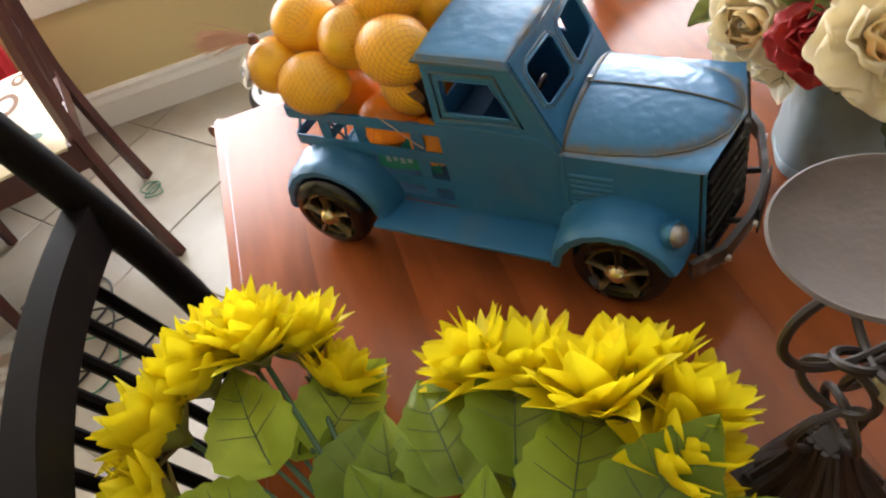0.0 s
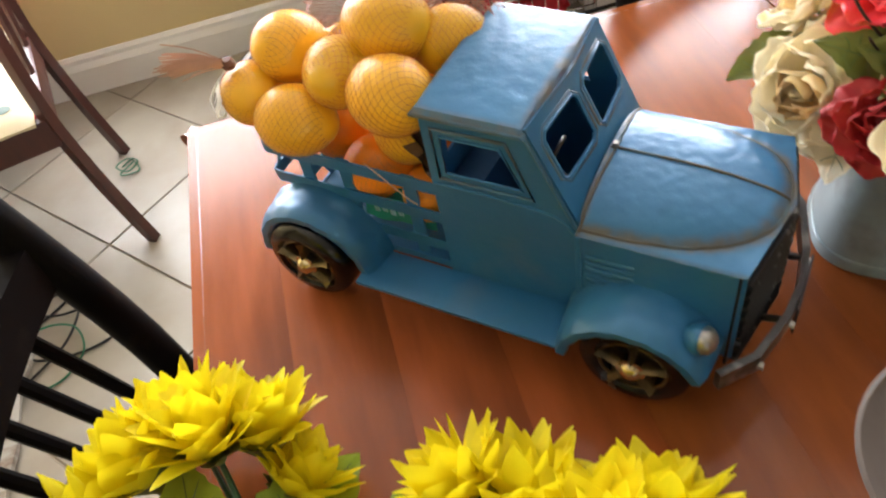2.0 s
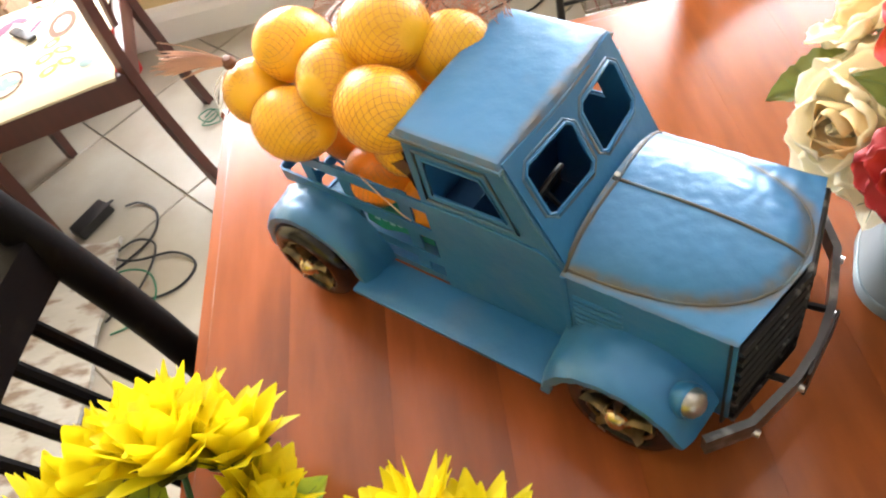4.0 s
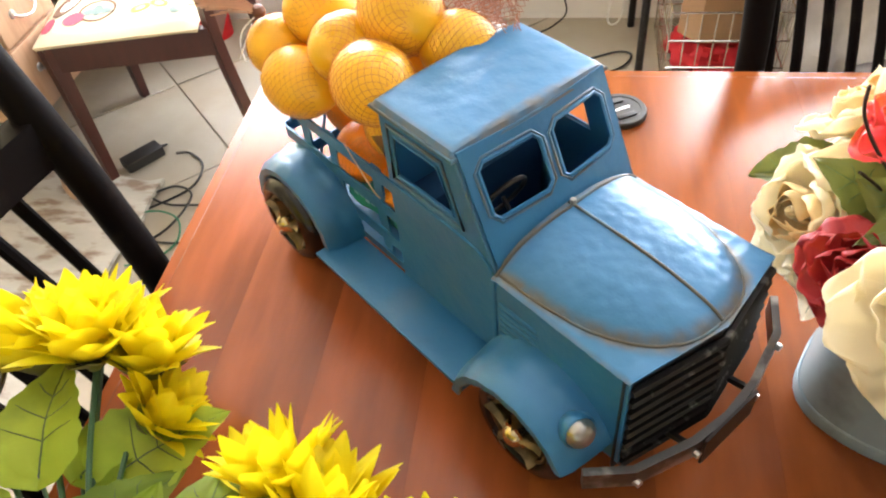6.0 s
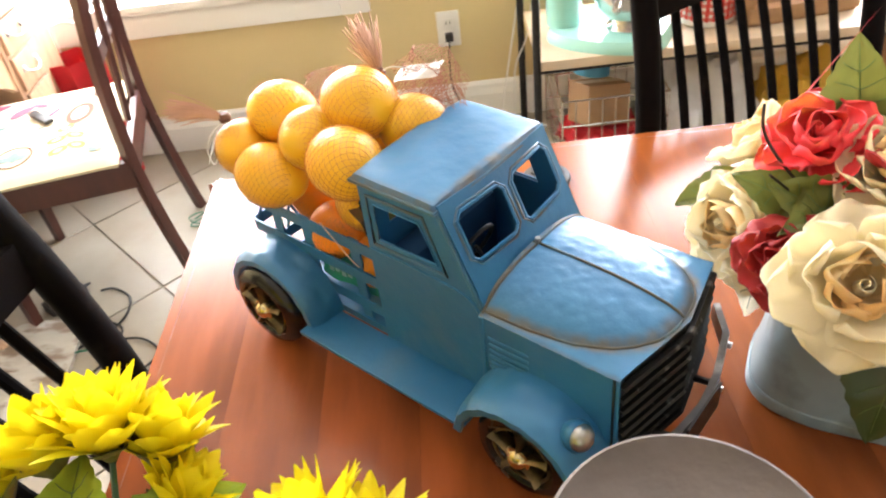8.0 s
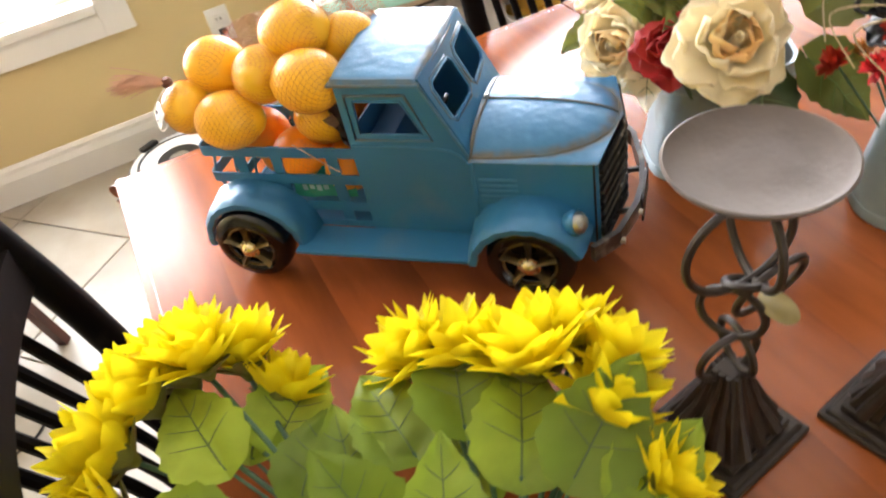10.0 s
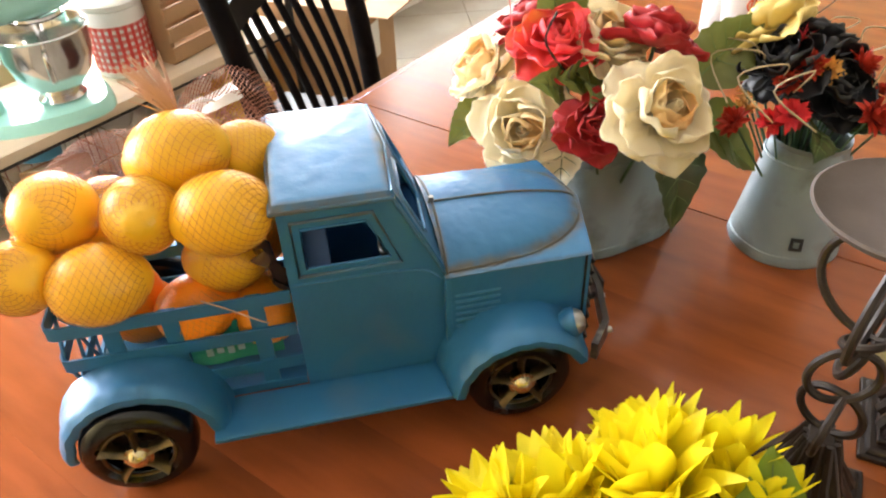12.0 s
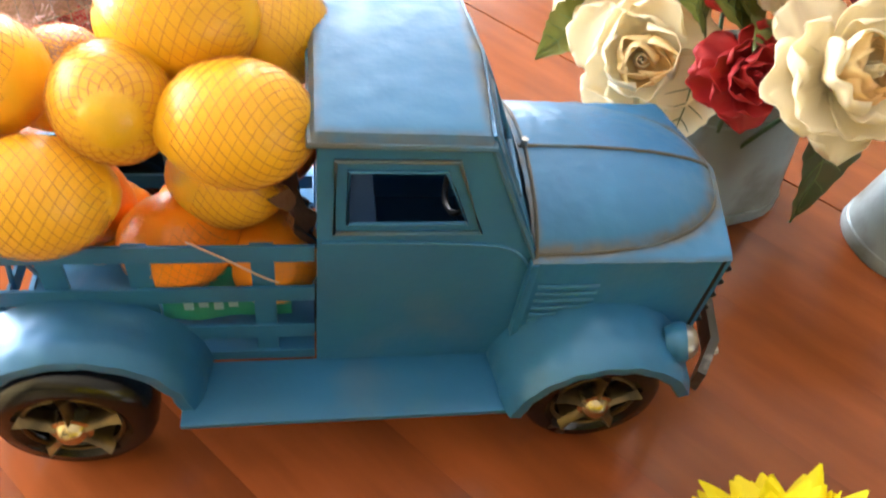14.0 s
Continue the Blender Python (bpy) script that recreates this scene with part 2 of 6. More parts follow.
M_SLATE = surf("stone_print", (0.40, 0.38, 0.34), 0.5, 0, 0.3, 9, (0.2, 0.15, 0.11), 13, (0.48, 0.62), 0.5, 30, 0, (1, 2.2, 1), depth=0.004)
M_GREEN_WIRE = surf("green_wire", (0.01, 0.12, 0.06), 0.4, 0, 0.1, 30)


def glow(name, c, s):
    m = bpy.data.materials.new(name)
    m.use_nodes = True
    b = m.node_tree.nodes["Principled BSDF"]
    b.inputs["Base Color"].default_value = (*c, 1)
    b.inputs["Emission Color"].default_value = (*c, 1)
    b.inputs["Emission Strength"].default_value = s
    return m


M_OUTSIDE = glow("bright_outdoors", (0.95, 0.97, 1.0), 2.2)


# ---- mesh helpers ----
def link(name, bm, material, smooth=True):
    me = bpy.data.meshes.new(name)
    bmesh.ops.recalc_face_normals(bm, faces=bm.faces)
    bm.to_mesh(me)
    bm.free()
    me.materials.append(material)
    if smooth:
        me.polygons.foreach_set("use_smooth", [True] * len(me.polygons))
        if smooth != "soft":
            me.set_sharp_from_angle(angle=radians(38))
    return new(name, me)


def rub(o, f):
    """How far the paint is rubbed down to brown at each point of a part."""
    at = o.data.attributes.new("rub", "FLOAT", "POINT")
    at.data.foreach_set("value", [f(v.co) for v in o.data.vertices])


def thing(name, m, label, category, group="", kind=""):
    o = new(name)
    o.empty_display_size = 0.02
    o.matrix_world = m
    return tagged(o, label, category, group, kind)


def part(name, bm, material, parent, label="", smooth=True):
    o = link(name, bm, material, smooth)
    o.parent = parent
    return tagged(o, label)


def solo(name, bm, material, label, category, group="", kind="", m=Matrix(), smooth=True):
    o = link(name, bm, material, smooth)
    o.matrix_world = m
    return tagged(o, label, category, group, kind)


def bx(bm, x0, x1, y0, y1, z0, z1, bev=0.0, m=Matrix(), seg=2):
    g = bmesh.ops.create_cube(bm, size=1, matrix=m @ pose((x0 + x1) / 2, (y0 + y1) / 2, (z0 + z1) / 2) @ Matrix.Diagonal((x1 - x0, y1 - y0, z1 - z0, 1)))
    if bev:
        bmesh.ops.bevel(bm, geom=list({e for v in g["verts"] for e in v.link_edges}), offset=bev, segments=seg, profile=0.6, affect="EDGES")
    return bm


def cube(*a, **k):
    return bx(bmesh.new(), *a, **k)


def sheet(bm, f, nu, nv, thick=0.0, wrap=False):
    """A surface f(u, v), u and v from 0 to 1, as a grid; with a thickness it is closed into a shell."""
    vs = [[bm.verts.new(f(i / nu, j / nv)) for j in range(nv + 1)] for i in range(nu if wrap else nu + 1)]
    fs = []
    for i in range(nu):
        for j in range(nv):
            a, b = vs[i], vs[(i + 1) % len(vs)]
            fs.append(bm.faces.new((a[j], b[j], b[j + 1], a[j + 1])))
    if thick:
        for x in fs:
            x.normal_update()
        bmesh.ops.solidify(bm, geom=fs, thickness=thick)
    return bm


def tube(bm, pts, r, n=8, closed=False, flat=1.0):
    """A round bar along the points; r is one radius or one for each point."""
    pts = [Vector(p) for p in pts]
    k = len(pts)
    rs = r if isinstance(r, (list, tuple)) else [r] * k
    rings, up = [], None
    for i, p in enumerate(pts):
        a = pts[i - 1] if closed or i else p
        b = pts[(i + 1) % k] if closed or i < k - 1 else p
        t = (b - a).normalized()
        if up is None:
            up = Vector((0, 0, 1)) if abs(t.z) < 0.9 else Vector((1, 0, 0))
        s = t.cross(up).normalized()
        up = s.cross(t).normalized()
        rings.append([bm.verts.new(p + rs[i] * (math.cos(2 * math.pi * j / n) * s + flat * math.sin(2 * math.pi * j / n) * up)) for j in range(n)])
    for i in range(k if closed else k - 1):
        a, b = rings[i], rings[(i + 1) % k]
        for j in range(n):
            bm.faces.new((a[j], a[(j + 1) % n], b[(j + 1) % n], b[j]))
    if not closed:
        bm.faces.new(rings[0][::-1]), bm.faces.new(rings[-1])
    return bm


def lathe(bm, prof, n=32, m=Matrix()):
    """Turns a profile of (radius, height) about z."""
    rings = []
    for r, z in prof:
        rings.append([bm.verts.new(m @ Vector((r * math.cos(2 * math.pi * j / n), r * math.sin(2 * math.pi * j / n), z))) for j in range(n)] if r > 1e-6 else [bm.verts.new(m @ Vector((0, 0, z)))])
    for a, b in zip(rings, rings[1:]):
        for j in range(n):
            q = [a[j % len(a)], a[(j + 1) % len(a)], b[(j + 1) % len(b)], b[j % len(b)]]
            q = [v for i, v in enumerate(q) if v not in q[:i]]
            if len(q) > 2:
                bm.faces.new(q)
    return bm


def plate(bm, outer, holes, thick, m):
    """A flat sheet with holes: 2D outlines in the plane z = 0 of m, made thick along z."""
    vs = []
    for loop in (outer, *holes):
        v = [bm.verts.new((x, y, 0)) for x, y in loop]
        vs += [bm.edges.new((v[i - 1], v[i])) for i in range(len(v))]
    g = bmesh.ops.triangle_fill(bm, use_beauty=True, use_dissolve=False, edges=vs)
    fs = [x for x in g["geom"] if isinstance(x, bmesh.types.BMFace)]
    r = bmesh.ops.extrude_face_region(bm, geom=fs)
    bmesh.ops.translate(bm, vec=(0, 0, thick), verts=[x for x in r["geom"] if isinstance(x, bmesh.types.BMVert)])
    bm.transform(m)
    return bm


def curve_pts(pts, k=8, closed=False):
    """A smooth line through the points."""
    p = [Vector(q) for q in pts]
    n, out = len(p), []
    for i in range(n if closed else n - 1):
        a, b, c, d = (p[(i + s) % n] if closed else p[min(max(i + s, 0), n - 1)] for s in (-1, 0, 1, 2))
        for j in range(k):
            t = j / k
            out.append(0.5 * (2 * b + (c - a) * t + (2 * a - 5 * b + 4 * c - d) * t * t + (3 * b - a - 3 * c + d) * t ** 3))
    if not closed:
        out.append(p[-1])
    return out


XZ = Matrix(((1, 0, 0, 0), (0, 0, 1, 0), (0, 1, 0, 0), (0, 0, 0, 1)))  # a plate drawn in x and z, thick along y


def at_y(y):
    return Matrix.Translation((0, y, 0)) @ XZ


# ---- the room ----
X0, X1, Y0, Y1, H = -1.47, 4.6, -6.0, 1.78, 2.6
solo("floor", cube(X0, X1, Y0, Y1, -0.06, -0.006), M_GROUT, "beige ceramic tile floor laid diagonally", "floor", kind="structure")
floor = bpy.data.objects["floor"]
solo("ceiling", cube(X0, X1, Y0, Y1, H, H + 0.06), M_CEIL, "plain white painted ceiling", "ceiling", kind="structure")


def wall_with_windows(name, axis, at, thick, a0, a1, windows):
    """A wall along x (axis 0) or y (axis 1), with openings (a, b, z0, z1)."""
    m = Matrix(((1, 0, 0, 0), (0, 0, 1, at), (0, 1, 0, 0), (0, 0, 0, 1))) if axis == 0 else Matrix(((0, 0, 1, at), (1, 0, 0, 0), (0, 1, 0, 0), (0, 0, 0, 1)))
    bm = plate(bmesh.new(), [(a0, 0), (a1, 0), (a1, H), (a0, H)], [[(a, z0), (b, z0), (b, z1), (a, z1)] for a, b, z0, z1 in windows], thick, m)
    return solo(name, bm, M_WALL, "pale yellow painted wall", "wall", kind="structure", smooth=False)


WIN_A, WIN_B, WIN_C = (-1.38, -0.104, 0.51, 2.15), (0.63, 2.1, 0.51, 2.15), (-0.8, 2.0, 0.5, 2.15)
WIN_D = (2.3, 3.8, 0.51, 2.25)
wall_with_windows("wall_north", 0, Y1, 0.12, X0, X1, [WIN_A, WIN_B, WIN_D])
wall_with_windows("wall_south", 0, Y0 - 0.12, 0.12, X0, X1, [WIN_C])
wall_with_windows("wall_west", 1, X0 - 0.12, 0.12, Y0 - 0.12, Y1 + 0.12, [])
wall_with_windows("wall_east", 1, X1, 0.12, Y0 - 0.12, Y1 + 0.12, [])


def window(name, w, y, into):
    a, b, z0, z1 = w
    t = thing(name, pose(0, y, 0), "white framed window with bright daylight behind it", "window", kind="structure")
    d = -0.018 * into
    lo, hi = min(0, d), max(0, d)
    for n, r in (("window_trim", (a - 0.09, a, z0 - 0.1, z1 + 0.09)), ("window_trim", (b, b + 0.09, z0 - 0.1, z1 + 0.09)), ("window_trim", (a, b, z1, z1 + 0.09)), ("window_trim", (a, b, z0 - 0.1, z0 - 0.022))):
        part(n, cube(r[0], r[1], lo, hi, r[2], r[3], bev=0.004), M_WHITE, t)
    part("window_sill", cube(a - 0.0, b + 0.0, min(0.119 * into, -0.03 * into), max(0.119 * into, -0.03 * into), z0 - 0.022, z0 + 0.006, bev=0.003), M_WHITE, t)
    q = 0.07 * into
    for r in ((a, a + 0.045, z0, z1), (b - 0.045, b, z0, z1), (a + 0.045, b - 0.045, z0 + 0.006, z0 + 0.05), (a + 0.045, b - 0.045, z1 - 0.05, z1), (a + 0.045, b - 0.045, (z0 + z1) / 2 - 0.02, (z0 + z1) / 2 + 0.02)):
        part("window_frame", cube(r[0], r[1], min(q, q + 0.03 * into), max(q, q + 0.03 * into), r[2], r[3]), M_WHITE, t)
    part("backdrop", cube(a - 0.5, b + 0.5, 0.5 * into - 0.005, 0.5 * into + 0.005, z0 - 0.6, z1 + 0.5), M_OUTSIDE, t, "overexposed bright outdoors")


window("window_1", WIN_A, Y1, 1)
window("window_2", WIN_B, Y1, 1)
window("window_3", WIN_D, Y1, 1)
# unseen south window, added only to house the fill lamp
window("window_4", WIN_C, Y0, -1)
prof = [(0, 0), (0.016, 0), (0.016, 0.085), (0.010, 0.105), (0.010, 0.118), (0.004, 0.13), (0, 0.13)]
bm = bmesh.new()
for r, m in (((X0, X1), Matrix(((0, 0, 1, 0), (-1, 0, 0, Y1), (0, 1, 0, 0), (0, 0, 0, 1)))),):
    plate(bm, prof, [], r[1] - r[0], Matrix.Translation((r[0], 0, 0)) @ m)
solo("baseboard", bm, M_WHITE, "white moulded wooden baseboard", "baseboard", kind="structure", smooth=False)
solo("baseboard", cube(X0, X0 + 0.016, Y0, Y1 - 0.017, 0, 0.13, bev=0.004), M_WHITE, "white moulded wooden baseboard", "baseboard", kind="structure")

# wall outlet with a plug
o = thing("wall_outlet", pose(0.221, Y1, 0.322), "white double wall outlet with a black plug in it", "outlet")
part("cover_plate", cube(-0.036, 0.036, -0.006, 0, -0.058, 0.058, bev=0.003), M_WHITEPLASTIC, o)
for z in (0.021, -0.021):
    s = part("socket", cube(-0.017, 0.017, -0.0085, -0.0055, z - 0.014, z + 0.014, bev=0.002), M_WHITEPLASTIC, o)
    for x in (-0.006, 0.006):
        part("slot", cube(x - 0.001, x + 0.001, -0.0095, -0.0084, z - 0.004, z + 0.006), M_INK, s)
part("plug", cube(-0.013, 0.013, -0.032, -0.0095, -0.034, -0.008, bev=0.004), M_PLASTIC, o, "black moulded plug")


def cable(label, pts, r, material, k=8):
    return solo("power_cable", tube(bmesh.new(), curve_pts(pts, k), r, 6), material, label, "cable")


cable("thin black power cable hanging down to the floor", [(0.221, 1.752, 0.296), (0.214, 1.735, 0.23), (0.216, 1.74, 0.14), (0.245, 1.735, 0.04), (0.2, 1.70, 0.005), (0.13, 1.62, 0.004), (0.2, 1.5, 0.004), (0.3, 1.515, 0.004), (0.4, 1.56, 0.004), (0.44, 1.54, 0.004), (0.40, 1.47, 0.004), (0.29, 1.42, 0.004), (0.2, 1.38, 0.004)], 0.003, M_PLASTIC)
cable("thin black power cable on the floor", [(0.11, 1.62, 0.004), (0.05, 1.66, 0.02), (-0.02, 1.70, 0.03), (-0.1, 1.70, 0.004), (0.02, 1.6, 0.004), (0.12, 1.56, 0.004), (0.16, 1.48, 0.004)], 0.003, M_PLASTIC)
cable("white cable hanging from the shelf rack", [(0.46, 1.71, 0.6), (0.44, 1.72, 0.42), (0.40, 1.70, 0.22), (0.37, 1.68, 0.06), (0.385, 1.67, 0.03), (0.41, 1.68, 0.06), (0.42, 1.70, 0.2), (0.47, 1.71, 0.33), (0.5, 1.72, 0.6)], 0.003, M_WHITEPLASTIC)

# ---- dining table ----
TX0, TX1, TY0, TY1 = -0.122, 1.72, -0.76, 0.322
table = thing("dining_table", pose(0, 0, 0), "glossy reddish brown cherry dining table with moulded edge", "table")
part("table_core", cube(TX0 + 0.01, TX1 - 0.01, TY0 + 0.01, TY1 - 0.01, 0.716, TT - 0.0035), M_TABLE_EDGE, table)
edge = [(0, 0.7105), (-0.006, 0.7105), (-0.011, 0.716), (-0.006, 0.7215), (-0.0105, 0.727), (-0.012, 0.733), (-0.0105, 0.7395), (-0.006, TT - 0.001), (0.0, TT)]


def rim(x0, y0, dx, dy, length):
    e = bmesh.new()
    d, n = Vector((dx, dy, 0)), Vector((dy, -dx, 0))
    sheet(e, lambda u, v: Vector((x0, y0, 0)) + d * (v * length + (1 - 2 * v) * 0.999 * edge[round(u * (len(edge) - 1))][0]) - n * (edge[round(u * (len(edge) - 1))][0] + 0.012) + Vector((0, 0, edge[round(u * (len(edge) - 1))][1])), len(edge) - 1, 1)
    part("edge_moulding", e, M_TABLE_EDGE, table)


W, D = TX1 - TX0, TY1 - TY0
rim(TX0 + 0.0, TY1, 0, -1, D)
rim(TX0, TY0, 1, 0, W)
rim(TX1, TY0, 0, 1, D)
rim(TX1, TY1, -1, 0, W)
for x, y in ((TX0 + 0.16, TY0 + 0.12), (TX1 - 0.16, TY0 + 0.12), (TX0 + 0.16, TY1 - 0.12), (TX1 - 0.16, TY1 - 0.12)):
    part("leg", lathe(bmesh.new(), [(0.028, 0), (0.034, 0.05), (0.028, 0.1), (0.04, 0.35), (0.045, 0.5), (0.03, 0.56), (0.045, 0.6), (0.045, 0.716)], 20, pose(x, y, 0)), M_TABLE_EDGE, table)
part("apron", cube(TX0 + 0.12, TX1 - 0.12, TY0 + 0.1, TY1 - 0.1, 0.63, 0.716), M_TABLE_EDGE, table)

# ---- toy truck ----
M_SLAT = surf("worn_black_slat", (0.016, 0.016, 0.017), 0.36, 0.4, 0.4, 60, (0.26, 0.26, 0.25), 70, (0.60, 0.74), 0.2, 200)
truck = thing("toy_truck", TRUCK, "blue painted metal toy farm truck with rubbed brown edges", "toy truck")
CY = 0.107  # the truck's middle line


def both(f):
    """Near side and far side, mirrored about the middle line."""
    for s in (0, 1):
        f(lambda y: y if s == 0 else 2 * CY - y, s)


# cab
side = [(0.132, 0.043), (0.2485, 0.043), (0.2485, 0.132), (0.2115, 0.2125), (0.132, 0.2145)]
hole = [(0.146, 0.159), (0.2085, 0.159), (0.1935, 0.1955), (0.146, 0.1955)]
cab = part("cab", plate(bmesh.new(), [(0.044, 0.043), (0.170, 0.043), (0.170, 0.2145), (0.044, 0.2145)], [[(0.064, 0.157), (0.150, 0.157), (0.150, 0.197), (0.064, 0.197)]], 0.002, Matrix(((0, 0, 1, 0.133), (1, 0, 0, 0), (0, 1, 0, 0), (0, 0, 0, 1)))), M_BLUE, truck)


def cab_side(my, s):
    d = part("door_panel", plate(bmesh.new(), side, [hole], 0.002, at_y(my(0.040) - (0.002 if s else 0))), M_BLUE, truck)
    for k, r, g in ((0.0055, 0.0016, M_BLUE_WORN), (-0.001, 0.0012, M_BLUE)):
        loop = [(0.146 - k, 0.159 - k), (0.2085 + k * 1.3, 0.159 - k), (0.1935 + k * 0.8, 0.1955 + k), (0.146 - k, 0.1955 + k)]
        part("window_frame", tube(bmesh.new(), [(x, my(0.0395), z) for x, z in loop], r, 6, True), g, d)
    y0, y1 = sorted((my(0.0338), my(0.0418)))
    part("cowl", cube(0.2462, 0.2508, y0, y1, 0.043, 0.1325, bev=0.0008), M_BLUE, d)
    part("seam", tube(bmesh.new(), [(0.2485, my(0.0385), 0.045), (0.2485, my(0.0385), 0.133), (0.2115, my(0.0395), 0.2125)], 0.0016, 6), M_BLUE_WORN, d)
    part("seam", tube(bmesh.new(), curve_pts([(0.134, my(0.0395), 0.1465), (0.18, my(0.0395), 0.1460), (0.222, my(0.0395), 0.1435), (0.237, my(0.0395), 0.138), (0.2475, my(0.039), 0.125)], 5), 0.0011, 6), M_BLUE, d)


both(cab_side)
# windscreen, leaning back from the bonnet to the roof
w0, w1 = Vector((0.2495, 0, 0.1315)), Vector((0.2115, 0, 0.2155))
wl = (w1 - w0).length
wm = Matrix.Translation(w0) @ Matrix((((0, (w1 - w0).x / wl, (w1 - w0).z / wl, 0)), (1, 0, 0, 0), (0, (w1 - w0).z / wl, -(w1 - w0).x / wl, 0), (0, 0, 0, 1)))


def bowed(p):
    """The screen is bent forward along the middle line."""
    return Vector((p[0] + 0.0045 * (1 - abs(p[1] - CY) / 0.0665), p[1], p[2]))


panes = [[(CY - 0.0565, 0.0385), (CY - 0.0055, 0.0385), (CY - 0.0055, 0.0795), (CY - 0.0565, 0.0795)], [(CY + 0.0055, 0.0385), (CY + 0.0565, 0.0385), (CY + 0.0565, 0.0795), (CY + 0.0055, 0.0795)]]
bm = plate(bmesh.new(), [(CY - 0.0665, 0), (CY, 0), (CY + 0.0665, 0), (CY + 0.0665, wl), (CY, wl), (CY - 0.0665, wl)], panes, 0.002, wm)
for v in bm.verts:
    v.co = bowed(v.co)
screen = part("windscreen", bm, M_BLUE, truck)
for p in panes:
    a, b = p[0], p[2]
    c = 0.005
    for k, r, g in ((0.0, 0.0017, M_BLUE), (0.003, 0.0012, M_BLUE_WORN)):
        loop = [(a[0] + c, a[1] - k), (b[0] - c, a[1] - k), (b[0] + k, a[1] + c), (b[0] + k, b[1] - c), (b[0] - c, b[1] + k), (a[0] + c, b[1] + k), (a[0] - k, b[1] - c), (a[0] - k, a[1] + c)]
        part("window_frame", tube(bmesh.new(), [bowed(wm @ Vector((y, t, 0.002))) for y, t in loop], r, 6, True), g, screen)
# roof, a little domed, with a short visor
bm = bmesh.new()


def roof_f(u, v):
    y = 0.0365 + 0.141 * v
    x = 0.1285 + (0.0845 + 0.0045 * (1 - abs(y - CY) / 0.0705)) * u
    e = min(1, min(u * 0.084, (1 - u) * 0.084, v * 0.141, (1 - v) * 0.141) / 0.006)
    return Vector((x, y, 0.2125 + 0.0055 * math.sqrt(1 - (1 - e) ** 2) + 0.004 * (1 - (2 * v - 1) ** 2) - 0.001 * u + 0.0004 * noise.noise(Vector((x * 90, y * 90, 4.0)))))


roof = part("roof", sheet(bm, roof_f, 34, 44, 0.003), M_BLUE, truck)
rub(roof, lambda p: 0.75 * math.exp(-(min(p.x - 0.1285, 0.2135 - p.x, p.y - 0.0365, 0.1775 - p.y) / 0.0055) ** 2))
part("roof_lip", tube(bmesh.new(), [(0.1285, 0.0365, 0.2125), (0.213, 0.0365, 0.2115), (0.2175, CY, 0.2155), (0.213, 0.1775, 0.2115), (0.1285, 0.1775, 0.2125)], 0.0017, 6, True), M_BLUE_WORN, truck)
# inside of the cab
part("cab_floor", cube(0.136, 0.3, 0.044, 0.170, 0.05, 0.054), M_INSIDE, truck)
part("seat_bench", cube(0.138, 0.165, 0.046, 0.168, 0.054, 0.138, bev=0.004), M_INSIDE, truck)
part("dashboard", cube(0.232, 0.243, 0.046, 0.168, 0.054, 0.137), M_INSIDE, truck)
sw = part("steering_wheel", tube(bmesh.new(), [(0.212 + 0.008 * math.sin(a), 0.079 + 0.02 * math.cos(a), 0.155 + 0.018 * math.sin(a)) for a in (i * math.pi / 12 for i in range(24))], 0.0018, 6, True), M_BLACK_METAL, truck)
part("steering_column", tube(bmesh.new(), [(0.236, 0.079, 0.130), (0.212, 0.079, 0.155)], 0.002, 6), M_BLACK_METAL, sw)
# bonnet with its raised oval
HB, HW = 0.1345, 0.0725  # height of its edge, half its width


def nose(y):
    return 0.3635 + 0.0145 * (1 - abs(y - CY) / HW)


def oval(x, y):
    """Below 1 inside the raised oval, 1 on its bead."""
    return abs((y - CY) / 0.0675) ** 2.5 + (max(0.0, x - 0.2475) / 0.1262) ** 2.7


def hood_z(x, y):
    v = (y - CY) / HW
    roll = max(0.0, abs(v) - 0.95) / 0.05
    return HB + 0.004 * (1 - v * v) - 0.0012 * roll * roll + 0.0168 * max(0.0, 1 - oval(x, y)) ** 0.62 + 0.0011 * min(1.0, oval(x, y)) * noise.noise(Vector((x * 90, y * 55, 2.0))) + 0.0004 * noise.noise(Vector((x * 160, y * 160, 7.0)))


def hood_f(u, v):
    y = CY - HW + 2 * HW * v
    x = 0.247 + u * (nose(y) - 0.247)
    return Vector((x, y, hood_z(x, y)))


hood = part("hood", sheet(bmesh.new(), hood_f, 60, 72, 0.002), M_BLUE, truck)
rub(hood, lambda p: max(0.9 * math.exp(-((oval(p.x, p.y) - 1.0) / 0.16) ** 2), 0.85 * math.exp(-((p.x - 0.2475) / 0.005) ** 2), 0.5 * math.exp(-((HW - abs(p.y - CY)) / 0.003) ** 2)))
arc = []
for i in range(49):
    a = math.pi * i / 48
    y = CY - 0.0675 * math.copysign(abs(math.cos(a)) ** (2 / 2.5), math.cos(a))
    x = 0.2475 + 0.1262 * math.sin(a) ** (2 / 2.7)
    arc.append((x, y, hood_z(x, y) + 0.0004))
part("hood_bead", tube(bmesh.new(), arc, 0.0011, 7), M_PATINA, hood, "rubbed brown raised bead")
part("hood_bead", tube(bmesh.new(), [(x, CY, hood_z(x, CY) + 0.0002) for x in (0.248 + 0.1255 * i / 24 for i in range(25))], 0.0013, 7), M_PATINA, hood, "rubbed brown raised bead")
